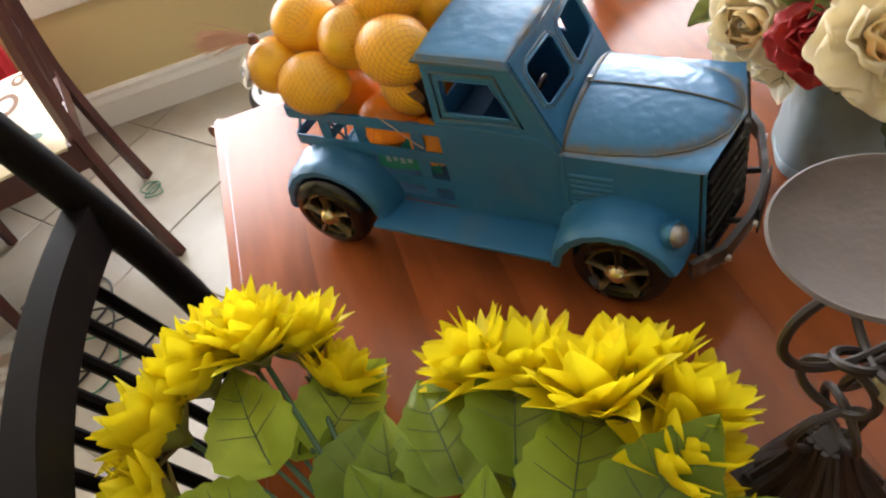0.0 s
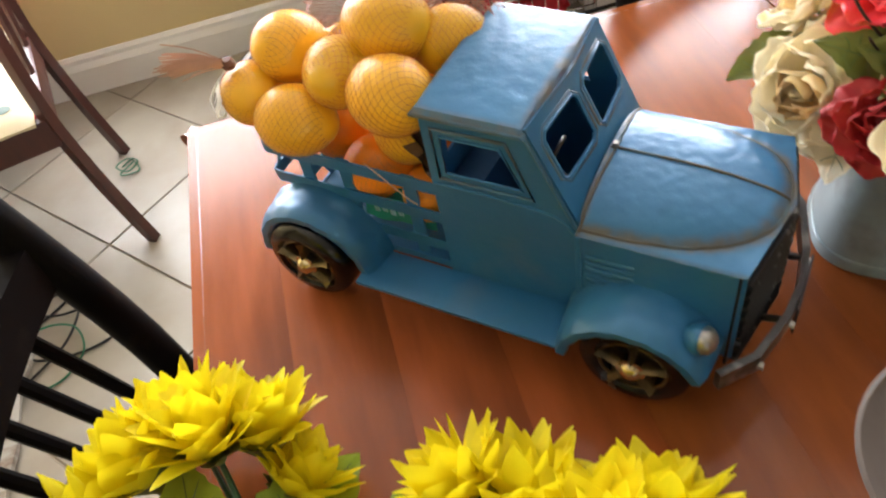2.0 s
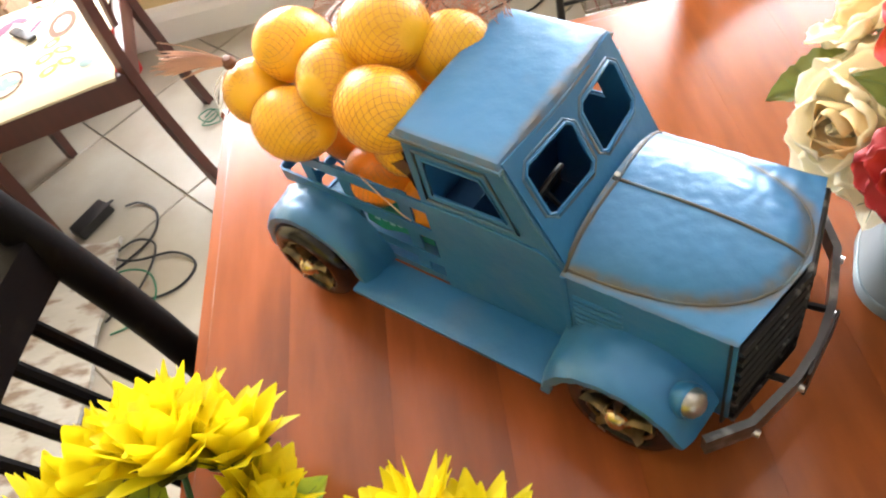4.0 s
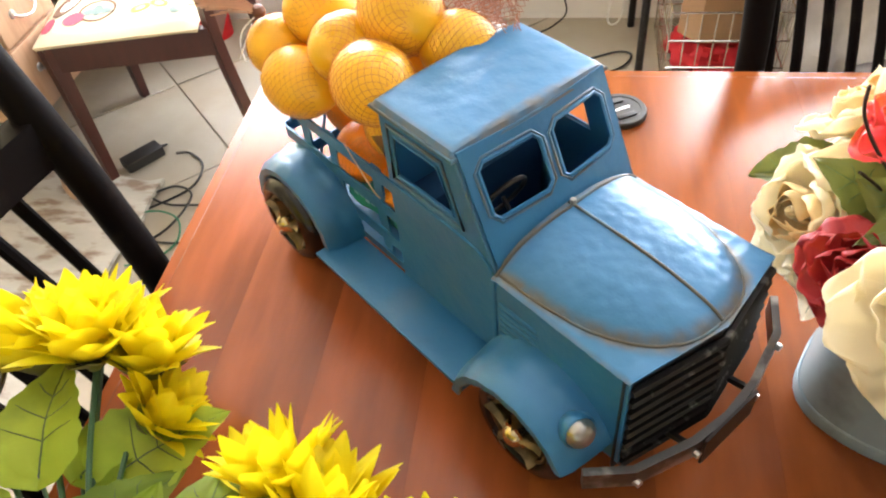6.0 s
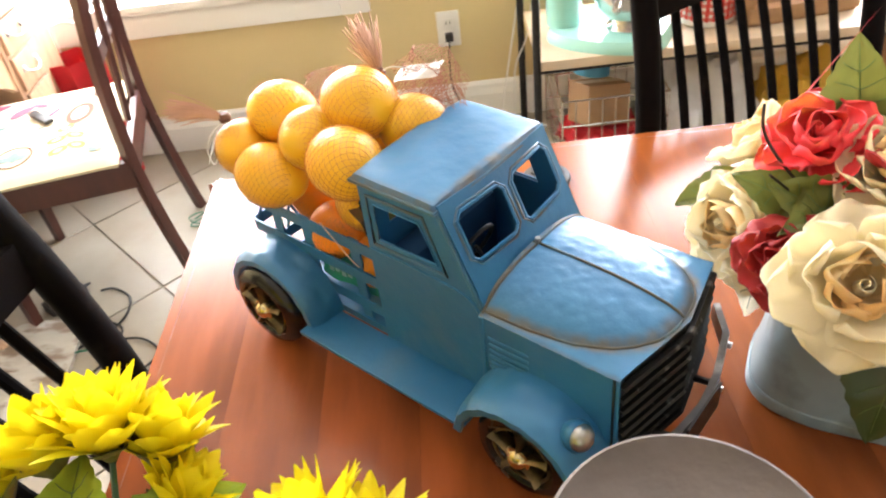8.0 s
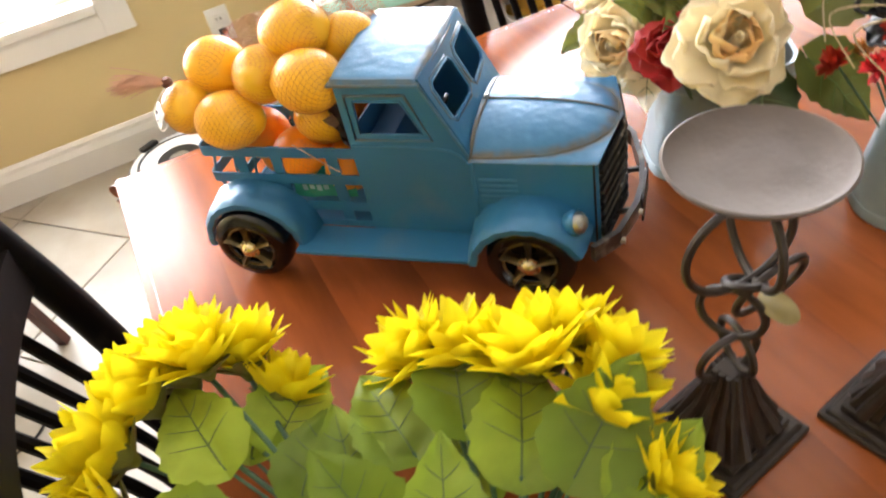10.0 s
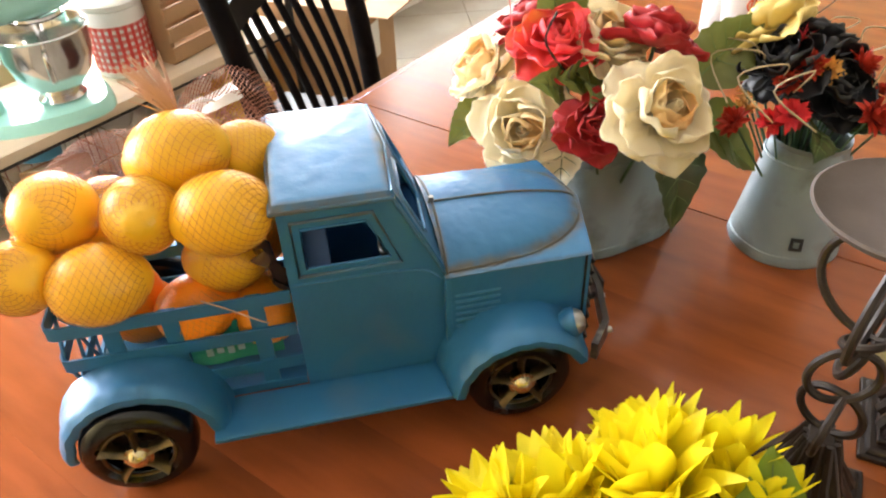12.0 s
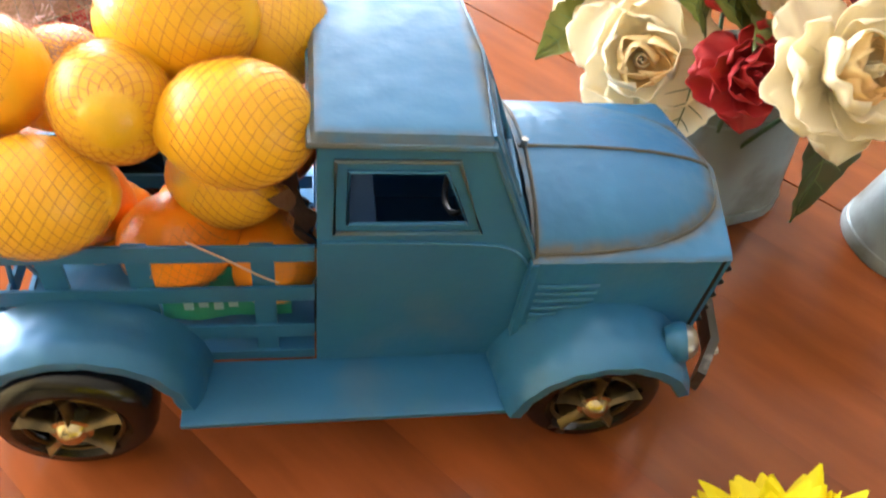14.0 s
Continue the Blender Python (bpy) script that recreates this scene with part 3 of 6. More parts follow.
part("hood_bead", tube(bmesh.new(), [(0.249 + 0.003 * (1 - abs(2 * i / 16 - 1)), CY - 0.070 + 0.14 * i / 16, hood_z(0.249, CY - 0.070 + 0.14 * i / 16) + 0.0003) for i in range(17)], 0.0012, 7), M_PATINA, hood, "rubbed brown raised bead")
part("hood_knob", tube(bmesh.new(), [(0.2515, CY, 0.154), (0.2515, CY, 0.1605)], 0.0022, 8), M_CHROME, hood)


def engine_side(my, s):
    p = part("engine_panel", plate(bmesh.new(), [(0.2495, 0.043), (0.3635, 0.043), (0.3635, 0.1335), (0.2495, 0.1335)], [], 0.002, at_y(my(0.0352) - (0.002 if s else 0))), M_BLUE, truck)
    for i in range(8):
        part("louvre", tube(bmesh.new(), [(0.254, my(0.0350), 0.070 + i * 0.0063), (0.262, my(0.0344), 0.070 + i * 0.0063), (0.29, my(0.0350), 0.070 + i * 0.0063)], 0.0012, 5), M_BLUE, p)


both(engine_side)
# grille, bent at the middle line
gr = part("grille", sheet(bmesh.new(), lambda u, v: Vector((nose(CY - HW + 2 * HW * u) - 0.003, CY - HW + 2 * HW * u, 0.034 + 0.099 * v)), 2, 1, 0.002), M_BLACK_METAL, truck, "black slatted grille", smooth=False)
for i in range(8):
    z = 0.042 + i * 0.0118
    bm = bmesh.new()
    for a, b in ((CY - HW + 0.002, CY), (CY, CY + HW - 0.002)):
        tube(bm, [(nose(a) + 0.0005, a, z), (nose(b) + 0.0005, b, z)], 0.0034, 6, flat=0.75)
    part("slat", bm, M_SLAT, gr)


# mudguards: an arch round the wheel that curls in at its outer edge
def guard(name, x, my, a0, a1, R, wide, puff):
    def f(u, v):
        a = radians(a0 + (a1 - a0) * u)
        w = max(0.0, (v - 0.55) / 0.45)
        r = R * (1 + puff * (1 - v) ** 1.6 - 0.15 * (1 - math.sqrt(max(0, 1 - w ** 2.2)))) + 0.0006 * math.sin(a * 19) * w + 0.0011 * noise.noise(Vector((a * 5, v * 5, x * 40)))
        y = my(0.044 - wide * min(1, v / 0.93) ** 0.9)
        dz = 0.0
        return Vector((x + r * math.cos(a) * 1.04, y, 0.037 + r * math.sin(a) + dz))
    g = part(name, sheet(bmesh.new(), f, 40, 14, 0.0014), M_BLUE, truck)
    part("guard_edge", tube(bmesh.new(), [f(i / 30, 1.0) for i in range(31)], 0.0013, 6), M_BLUE_WORN, g)
    return g


def guards(my, s):
    guard("rear_mudguard", 0.006, my, 183, 5, 0.0585, 0.034, 0.07)
    guard("front_mudguard", 0.300, my, 175, 24, 0.0560, 0.0485, 0.07)


both(guards)


def boards(my, s):
    y0, y1 = sorted((my(-0.001), my(0.041)))
    part("running_board", cube(0.057, 0.249, y0, y1, 0.0385, 0.0425, bev=0.0012), M_BLUE, truck)


both(boards)
part("chassis", cube(-0.03, 0.36, 0.07, 0.156, 0.03, 0.044), M_BLACK_METAL, truck)


# wheels
def wheel(x, my, s):
    sg = -1 if s == 0 else 1
    m = Matrix.Translation((x, my(0.018), 0.0375)) @ pose(0, 0, 0, 90 if s == 0 else -90, 0, 0)
    w = part("wheel", lathe(bmesh.new(), [(0.0245, -0.0145), (0.036, -0.0145), (0.0415, -0.012), (0.0437, -0.006), (0.0437, 0.004), (0.0418, 0.0105), (0.0375, 0.0145), (0.031, 0.0152), (0.0285, 0.013), (0.0268, 0.0122), (0.0245, 0.0095), (0.0245, -0.0145)], 44, m), M_TYRE, truck, "black rubber tyre wheel with brass spokes")
    part("rim", tube(bmesh.new(), [m @ Vector((0.0258 * math.cos(a), 0.0258 * math.sin(a), 0.0118)) for a in (i * math.pi / 20 for i in range(40))], 0.0014, 6, True), M_RIM, w)
    part("back_disc", lathe(bmesh.new(), [(0, -0.008), (0.0245, -0.008)], 24, m), M_BLACK_METAL, w)
    for k in range(5):
        a = radians(90 + 72 * k)
        bm = bmesh.new()
        tube(bm, [m @ Vector((r * math.cos(a), r * math.sin(a), z)) for r, z in ((0.004, 0.0105), (0.011, 0.0112), (0.020, 0.0105), (0.0258, 0.0085))], [0.0095, 0.0068, 0.0068, 0.0105], 6, flat=0.4)
        part("spoke", bm, M_RIM, w)
    h = part("hub", lathe(bmesh.new(), [(0.0112, 0.008), (0.0112, 0.0160), (0.0088, 0.0168), (0.0080, 0.0185), (0.0060, 0.0212), (0.0030, 0.0228), (0, 0.0233)], 20, m), M_HUB, w)
    return w


for x in (0.0, 0.3):
    both(lambda my, s: wheel(x, my, s))
for x in (0.0, 0.3):
    part("axle", tube(bmesh.new(), [(x, 0.02, 0.0375), (x, 2 * CY - 0.02, 0.0375)], 0.003, 8), M_BLACK_METAL, truck)

# load bed with open rails
bed = part("bed_floor", cube(-0.04, 0.131, 0.046, 0.168, 0.044, 0.047), M_BLUE, truck)


def strip(pts, h, t=0.0018):
    """A flat upright band along points."""
    bm = bmesh.new()
    p = [Vector(q) for q in pts]
    n = []
    for i in range(len(p)):
        d = (p[min(i + 1, len(p) - 1)] - p[max(i - 1, 0)]).normalized()
        n.append(Vector((d.y, -d.x, 0)).normalized() * t / 2)
    rows = [[bm.verts.new(q + s * k + Vector((0, 0, e))) for s, e in ((1, -h / 2), (1, h / 2), (-1, h / 2), (-1, -h / 2))] for q, k in zip(p, n)]
    for a, b in zip(rows, rows[1:]):
        for j in range(4):
            bm.faces.new((a[j], a[(j + 1) % 4], b[(j + 1) % 4], b[j]))
    bm.faces.new(rows[0]), bm.faces.new(rows[-1])
    return bm


for z, h, xr in ((0.134, 0.0115, -0.043), (0.1015, 0.0115, -0.041), (0.068, 0.0115, -0.039), (0.045, 0.008, -0.037)):
    ya, yb, c = 0.0440, 2 * CY - 0.0440, 0.006
    part("bed_rail", strip([(0.131, ya, z), (xr + c, ya, z), (xr + c * 0.3, ya + c * 0.3, z), (xr, ya + c, z), (xr, yb - c, z), (xr + c * 0.3, yb - c * 0.3, z), (xr + c, yb, z), (0.131, yb, z)], h), M_BLUE, bed)
for x in (0.0, 0.042, 0.104):
    for y in (0.0462, 2 * CY - 0.0462):
        part("bed_post", cube(x - 0.006, x + 0.006, y - 0.001, y + 0.001, 0.041, 0.139), M_BLUE, bed)
for i in range(6):
    y0 = 0.050 + i * 0.019
    for q in (0, 1):
        a, b = (y0, y0 + 0.019) if q else (y0 + 0.019, y0)
        part("tailgate_bar", tube(bmesh.new(), [(-0.037, a, 0.047), (-0.0395, b, 0.098)], 0.0016, 5) if i % 2 == q else tube(bmesh.new(), [(-0.039, a, 0.104), (-0.041, b, 0.132)], 0.0016, 5), M_BLUE, bed)


# headlamps and bumper
def lamp_f(my, s):
    m = Matrix.Translation((0.345, my(0.0155), 0.0835)) @ pose(0, 0, 0, 0, 72, -14 if s == 0 else 14)
    l = part("headlight", lathe(bmesh.new(), [(0.0090, -0.010), (0.0118, -0.004), (0.0122, 0.001), (0.0112, 0.0025), (0.010, 0.0015)], 22, m), M_BLUE, truck)
    part("lens", lathe(bmesh.new(), [(0.0106, 0.001), (0.0096, 0.0052), (0.0064, 0.0084), (0, 0.0098)], 22, m), M_CHROME, l, "tarnished silver bulb")


both(lamp_f)
M_BUMPER = surf("tarnished_bumper", (0.09, 0.088, 0.085), 0.36, 0.8, 0.3, 40, (0.5, 0.49, 0.47), 30, (0.55, 0.75), 0.3, 160)
bump_pts = [(0.360, 0.004, 0.058), (0.380, 0.030, 0.056), (0.392, 0.075, 0.053), (0.395, CY, 0.052), (0.392, 2 * CY - 0.075, 0.053), (0.380, 2 * CY - 0.030, 0.056), (0.360, 2 * CY - 0.004, 0.058)]
bp = part("bumper", strip(bump_pts, 0.017, 0.0055), M_BUMPER, truck, "tarnished dark silver bumper bar", smooth=False)
for i in (1, 2, 4, 5):
    part("bolt", tube(bmesh.new(), [Vector(bump_pts[i]) + Vector((-0.002, 0, -0.004)), Vector(bump_pts[i]) + Vector((0.006, 0, -0.004))], 0.0028, 8), M_CHROME, bp)
for y in (0.075, 2 * CY - 0.075):
    part("bracket", tube(bmesh.new(), [(0.36, y, 0.045), (0.391, y, 0.052)], 0.003, 6), M_BLACK_METAL, bp)
part("number_plate", cube(0.3965, 0.3985, 0.079, 0.135, 0.034, 0.062), M_IRON, bp, "blank brown metal plate")


# ---- bag of lemons in the truck ----
LOAD = TRUCK @ pose(0, -0.006, 0.002)
LEMONS = [
    ((0.004, 0.056, 0.166), 0.0315, 1.18, (10, 4), 0), ((-0.022, 0.104, 0.199), 0.0320, 1.14, (70, 30), 0), ((0.040, 0.084, 0.200), 0.0305, 1.10, (-80, -20), 0),
    ((0.096, 0.068, 0.201), 0.0325, 1.22, (172, 8), 0), ((0.068, 0.119, 0.224), 0.0345, 1.20, (170, 14), 0), ((0.112, 0.137, 0.205), 0.0300, 1.12, (30, 0), 0),
    ((0.088, 0.092, 0.148), 0.0310, 1.12, (170, 10), 0), ((0.058, 0.078, 0.112), 0.0300, 1.16, (5, -12), 1), ((-0.048, 0.070, 0.172), 0.0290, 1.12, (120, 30), 0),
    ((-0.004, 0.150, 0.165), 0.0300, 1.15, (60, 0), 0), ((0.060, 0.155, 0.170), 0.0310, 1.15, (20, 0), 0), ((0.000, 0.105, 0.118), 0.0300, 1.15, (0, 20), 1),
    # three lemons added low in the bed to keep light off its floor
    ((0.005, 0.128, 0.078), 0.0290, 1.1, (20, 0), 1), ((0.060, 0.132, 0.078), 0.0290, 1.1, (70, 0), 1), ((0.104, 0.118, 0.076), 0.0260, 1.1, (10, 0), 1),
    ((0.108, 0.080, 0.098), 0.0290, 1.1, (80, 0), 1), ((0.105, 0.140, 0.130), 0.0300, 1.1, (40, 0), 1), ((-0.045, 0.130, 0.160), 0.0270, 1.1, (100, 0), 0),
]


def lemon_mesh(R, k, seed):
    R *= 0.925
    bm = bmesh.new()
    rnd = random.Random(seed)
    nz, na = 30, 32
    off = Vector((rnd.random() * 9, rnd.random() * 9, 0))

    def f(u, v):
        t = -1 + 2 * v
        s = math.copysign(1 - (1 - abs(t)) ** 1.5, t)
        r = math.sqrt(max(0, 1 - s * s))
        x = s * R * k
        if abs(s) > 0.86:
            q = (abs(s) - 0.86) / 0.14
            x += math.copysign(R * 0.10 * q * q, s) if s > 0 else 0
            r += 0.05 * math.sin(math.pi * q) if s > 0 else 0
        p = Vector((x, R * r * math.cos(2 * math.pi * u), R * r * math.sin(2 * math.pi * u)))
        return p * (1 + 0.018 * noise.noise(p * 45 + off))
    sheet(bm, f, na, nz, wrap=True)
    bmesh.ops.remove_doubles(bm, verts=bm.verts, dist=1e-5)
    return bm


for i, (c, R, k, (rz, ry), kind) in enumerate(LEMONS):
    m = LOAD @ Matrix.Translation(c) @ pose(0, 0, 0, 0, ry, rz)
    solo("lemon", lemon_mesh(R, k, i), M_ORANGE if kind else M_LEMON, "ripe orange yellow lemon inside a net bag", "lemon", "lemons in the net bag", m=m)

bag = thing("net_bag", LOAD, "reddish plastic net bag tied round the lemons", "net bag")
BC = Vector((0.035, 0.104, 0.158))  # middle of the load
verts, faces = [], []


def strand(a, b, w=0.0002):
    d = (b - a)
    if d.length > 0.03 or d.length < 1e-5:
        return
    o = (a + b) / 2 - BC
    s = d.cross(o)
    if s.length < 1e-9:
        return
    s = s.normalized() * w
    n = o.normalized() * w
    k = len(verts)
    verts.extend([a + s, a + n, a - s, b + s, b + n, b - s])
    faces.extend([(k, k + 1, k + 4, k + 3), (k + 1, k + 2, k + 5, k + 4)])


def fruit_point(n, u, v):
    """A point of the net where it lies on a fruit, and whether the net is seen there."""
    c, R, k, (rz, ry), _ = LEMONS[n]
    q = -0.92 + 1.84 * v
    r = math.sqrt(1 - q * q)
    p = Vector(c) + pose(0, 0, 0, 0, ry, rz).to_3x3() @ (Vector((q * k, r * math.cos(2 * math.pi * u), r * math.sin(2 * math.pi * u))) * R * 0.945)
    seen = (p - Vector(c)).normalized().dot((p - BC).normalized()) > 0.1 and all((p - Vector(c2)).length > R2 * 0.96 for i2, (c2, R2, *_rest) in enumerate(LEMONS) if i2 != n)
    return p, seen


for n in range(len(LEMONS)):
    nu, nv = 40, 24
    pts = [[fruit_point(n, i / nu, j / nv) for i in range(nu)] for j in range(nv + 1)]
    for j in range(nv):
        for i in range(nu):
            i2 = (i + 1) % nu
            (p, pv), (q, qv) = (pts[j][i], pts[j + 1][i2]) if (i + j) % 2 == 0 else (pts[j][i2], pts[j + 1][i])
            if pv and qv:
                strand(p, q)
me = bpy.data.meshes.new("net")
me.from_pydata([tuple(v) for v in verts], [], faces)
me.materials.append(M_NET)
o = new("net", me)
o.parent = bag
tagged(o, kind="stuff")
verts, faces = [], []
# slack net gathered behind the lemons
for cx, cy, cz, w, h, turn, seed in ((0.108, 0.163, 0.222, 0.075, 0.085, 12, 1.0), (0.100, 0.172, 0.200, 0.085, 0.075, -25, 5.0), (0.012, 0.152, 0.205, 0.085, 0.050, 20, 9.0)):
    base = pose(cx, cy, cz, 70, 0, turn)
    fold = [[base @ Vector((w * (i / 44 - 0.5), h * (j / 44 - 0.5) - 0.25 * h * (2 * i / 44 - 1) ** 2, 0.022 * noise.noise(Vector((i * 0.09, j * 0.09, seed))) + 0.008 * noise.noise(Vector((i * 0.3, j * 0.3, seed))))) for i in range(45)] for j in range(45)]
    for j in range(44):
        for i in range(44):
            strand(*((fold[j][i], fold[j + 1][i + 1]) if (i + j) % 2 == 0 else (fold[j][i + 1], fold[j + 1][i])), 0.00035)
me = bpy.data.meshes.new("slack_net")
me.from_pydata([tuple(v) for v in verts], [], faces)
me.materials.append(M_SLACK)
o = new("slack_net", me)
o.parent = bag
tagged(o, "slack reddish net gathered behind the lemons", kind="stuff")
rnd = random.Random(4)


def tuft(a, b, spread, n):
    a, b = Vector(a), Vector(b)
    bm = bmesh.new()
    for i in range(n):
        w = Vector((rnd.gauss(0, 1), rnd.gauss(0, 1), rnd.gauss(0, 1))) * spread
        mid = a.lerp(b, 0.5) + w * 0.6 + Vector((0, 0, 0.003))
        tube(bm, curve_pts([a + w * 0.12, mid, b + w], 3), 0.0006, 3)
    part("tuft", bm, M_TUFT, bag, "frayed pale net tail")
    part("knot", lathe(bmesh.new(), [(0, -0.005), (0.005, -0.003), (0.0062, 0.001), (0.004, 0.005), (0, 0.006)], 12, Matrix.Translation(a)), surf("knot_brown", (0.16, 0.06, 0.035), 0.6), bag)


tuft((-0.054, 0.062, 0.205), (-0.082, 0.030, 0.220), 0.006, 90)
tuft((0.070, 0.146, 0.240), (0.052, 0.148, 0.274), 0.0065, 80)


def crumple(name, m, w, h, material, label, parent, amp=0.004, seed=0, thick=0.0004):
    off = Vector((seed * 3.1, seed * 1.7, 0))
    bm = sheet(bmesh.new(), lambda u, v: m @ Vector((w * (u - 0.5), h * (v - 0.5), amp * noise.noise(Vector((u * 3, v * 3, 0)) + off))), 10, 8, thick)
    return part(name, bm, material, parent, label)


tagp = crumple("price_tag", pose(-0.070, 0.050, 0.176, 60, 10, -48), 0.026, 0.02, M_WHITEPLASTIC, "white paper price tag", bag, 0.001, 2)
txt = bpy.data.curves.new("price", "FONT")
txt.body, txt.size, txt.extrude, txt.align_x, txt.align_y = "$3", 0.013, 0.0002, "CENTER", "CENTER"
txt_ob = new("price_text_source", txt)
bpy.context.view_layer.update()
pm = bpy.data.meshes.new_from_object(txt_ob)
bpy.data.objects.remove(txt_ob)
pm.materials.clear()
pm.materials.append(M_INK)
po = new("price_text", pm)
po.parent = tagp
po.matrix_local = pose(-0.070, 0.050, 0.176, 60, 10, -48) @ Matrix.Translation((0, -0.002, 0.0018))
crumple("paper_tag", pose(0.094, 0.168, 0.238, 8, -14, 20), 0.045, 0.022, M_WHITEPLASTIC, "white plastic tag", bag, 0.004, 5)
part("tie_wire", tube(bmesh.new(), curve_pts([(-0.054, 0.06, 0.203), (-0.066, 0.050, 0.190), (-0.078, 0.048, 0.172), (-0.070, 0.045, 0.160), (-0.060, 0.046, 0.170), (-0.064, 0.052, 0.184)], 6), 0.0007, 5), M_WHITEPLASTIC, bag)
part("tie_wire", tube(bmesh.new(), curve_pts([(0.070, 0.146, 0.240), (0.08, 0.15, 0.247), (0.092, 0.160, 0.244), (0.098, 0.168, 0.238)], 6), 0.0007, 5), M_WHITEPLASTIC, bag)
part("tie_wire", tube(bmesh.new(), curve_pts([(0.068, 0.049, 0.142), (0.085, 0.047, 0.132), (0.104, 0.046, 0.118), (0.112, 0.047, 0.112)], 6), 0.0006, 5), M_TUFT, bag)
lab = crumple("bag_label", pose(0.083, 0.0585, 0.090, 78, 0, 2), 0.07, 0.034, M_TEAL, "teal printed paper label", bag, 0.004, 7)
for i in range(4):
    part("print_bar", cube(0.060 + i * 0.008, 0.065 + i * 0.008, 0.0535, 0.0542, 0.082 + 0.002 * (i % 2), 0.089), M_GALVBLUE, lab)
part("print_disc", lathe(bmesh.new(), [(0, 0), (0.0075, 0), (0.0075, 0.0008), (0, 0.0008)], 18, pose(0.102, 0.0543, 0.094, 90)), surf("lemon_print", (0.6, 0.55, 0.03), 0.5), lab)
rnd = random.Random(8)
for c in ((0.122, 0.066, 0.150),):
    crumple("film", pose(*c, 70, rnd.uniform(-20, 20), rnd.uniform(0, 90)), 0.024, 0.05, M_FILM, "crumpled shiny brown film", bag, 0.012, rnd.random() * 20)

# ---- flowers: petals are curved sheets round an axis ----


def toward(p, d, spin=0):
    """A pose at p whose z axis points along d."""
    return Matrix.Translation(p) @ Vector(d).to_track_quat("Z", "Y").to_matrix().to_4x4() @ pose(0, 0, 0, 0, 0, spin)


def petal(bm, m, length, width, tip, cup, curl, n=4, k=10):
    """A petal that grows along y from the origin and opens by its curl; tip 1 is pointed."""
    def f(u, v):
        a = 2 * u - 1
        w = width * math.sin(math.pi * (0.11 + 0.62 * v)) ** 0.8 * max(0.0, 1 - tip * v ** 5) ** 0.75
        r = length * v
        return m @ Vector((a * w, r * math.cos(curl * v * 0.5), r * math.sin(curl * v * 0.5) + cup * a * a * w))
    sheet(bm, f, n, k)
    return bm


def ray_petal(bm, m, length, width, cup, curl, twist):
    """A pointed silk ray petal, creased along its middle."""
    def f(u, v):
        a = 2 * u - 1
        w = width * math.sin(math.pi * (0.13 + 0.855 * v ** 0.9)) ** 0.85
        r = length * v
        z = r * math.sin(curl * v * 0.5) + cup * abs(a) ** 1.3 * w + twist * a * w * v
        return m @ Vector((a * w, r * math.cos(curl * v * 0.5), z))
    sheet(bm, f, 6, 10)
    return bm


def flower_sun(m, R, seed, parent):
    r = random.Random(seed)
    fl = part("flower_head", lathe(bmesh.new(), [(0, -0.013), (0.004, -0.011), (0.009, -0.003), (0.011, 0.004), (0.007, 0.010), (0, 0.012)], 12, m), M_SEPAL, parent, "bright yellow silk sunflower head")
    for ring, (cnt, tilt, ln) in enumerate(((13, 34, 0.95), (13, 48, 1.02), (11, 62, 1.0), (7, 78, 0.85))):
        for i in range(cnt):
            a = 360 * (i + 0.5 * ring) / cnt + r.uniform(-7, 7)
            pm = m @ pose(0, 0, 0, 0, 0, a) @ Matrix.Translation((0, 0.009 - 0.0015 * ring, 0.002 * ring)) @ pose(0, 0, 0, tilt + r.uniform(-9, 9), r.uniform(-12, 12), r.uniform(-5, 5))
            part("petal", ray_petal(bmesh.new(), pm, R * ln * r.uniform(0.88, 1.14), R * 0.245 * r.uniform(0.85, 1.2), r.uniform(0.15, 0.5), r.uniform(-0.45, 0.45), r.uniform(-0.3, 0.3)), M_PETAL, fl, smooth="soft")
    for i in range(8):
        pm = m @ pose(0, 0, 0, 0, 0, 45 * i + r.uniform(-10, 10)) @ Matrix.Translation((0, 0.008, -0.005)) @ pose(0, 0, 0, 40 + r.uniform(-22, 14), 0, 0)
        part("sepal", ray_petal(bmesh.new(), pm, R * 0.52, R * 0.17, 0.4, r.uniform(-0.3, 0.5), 0), M_SEPAL, fl)


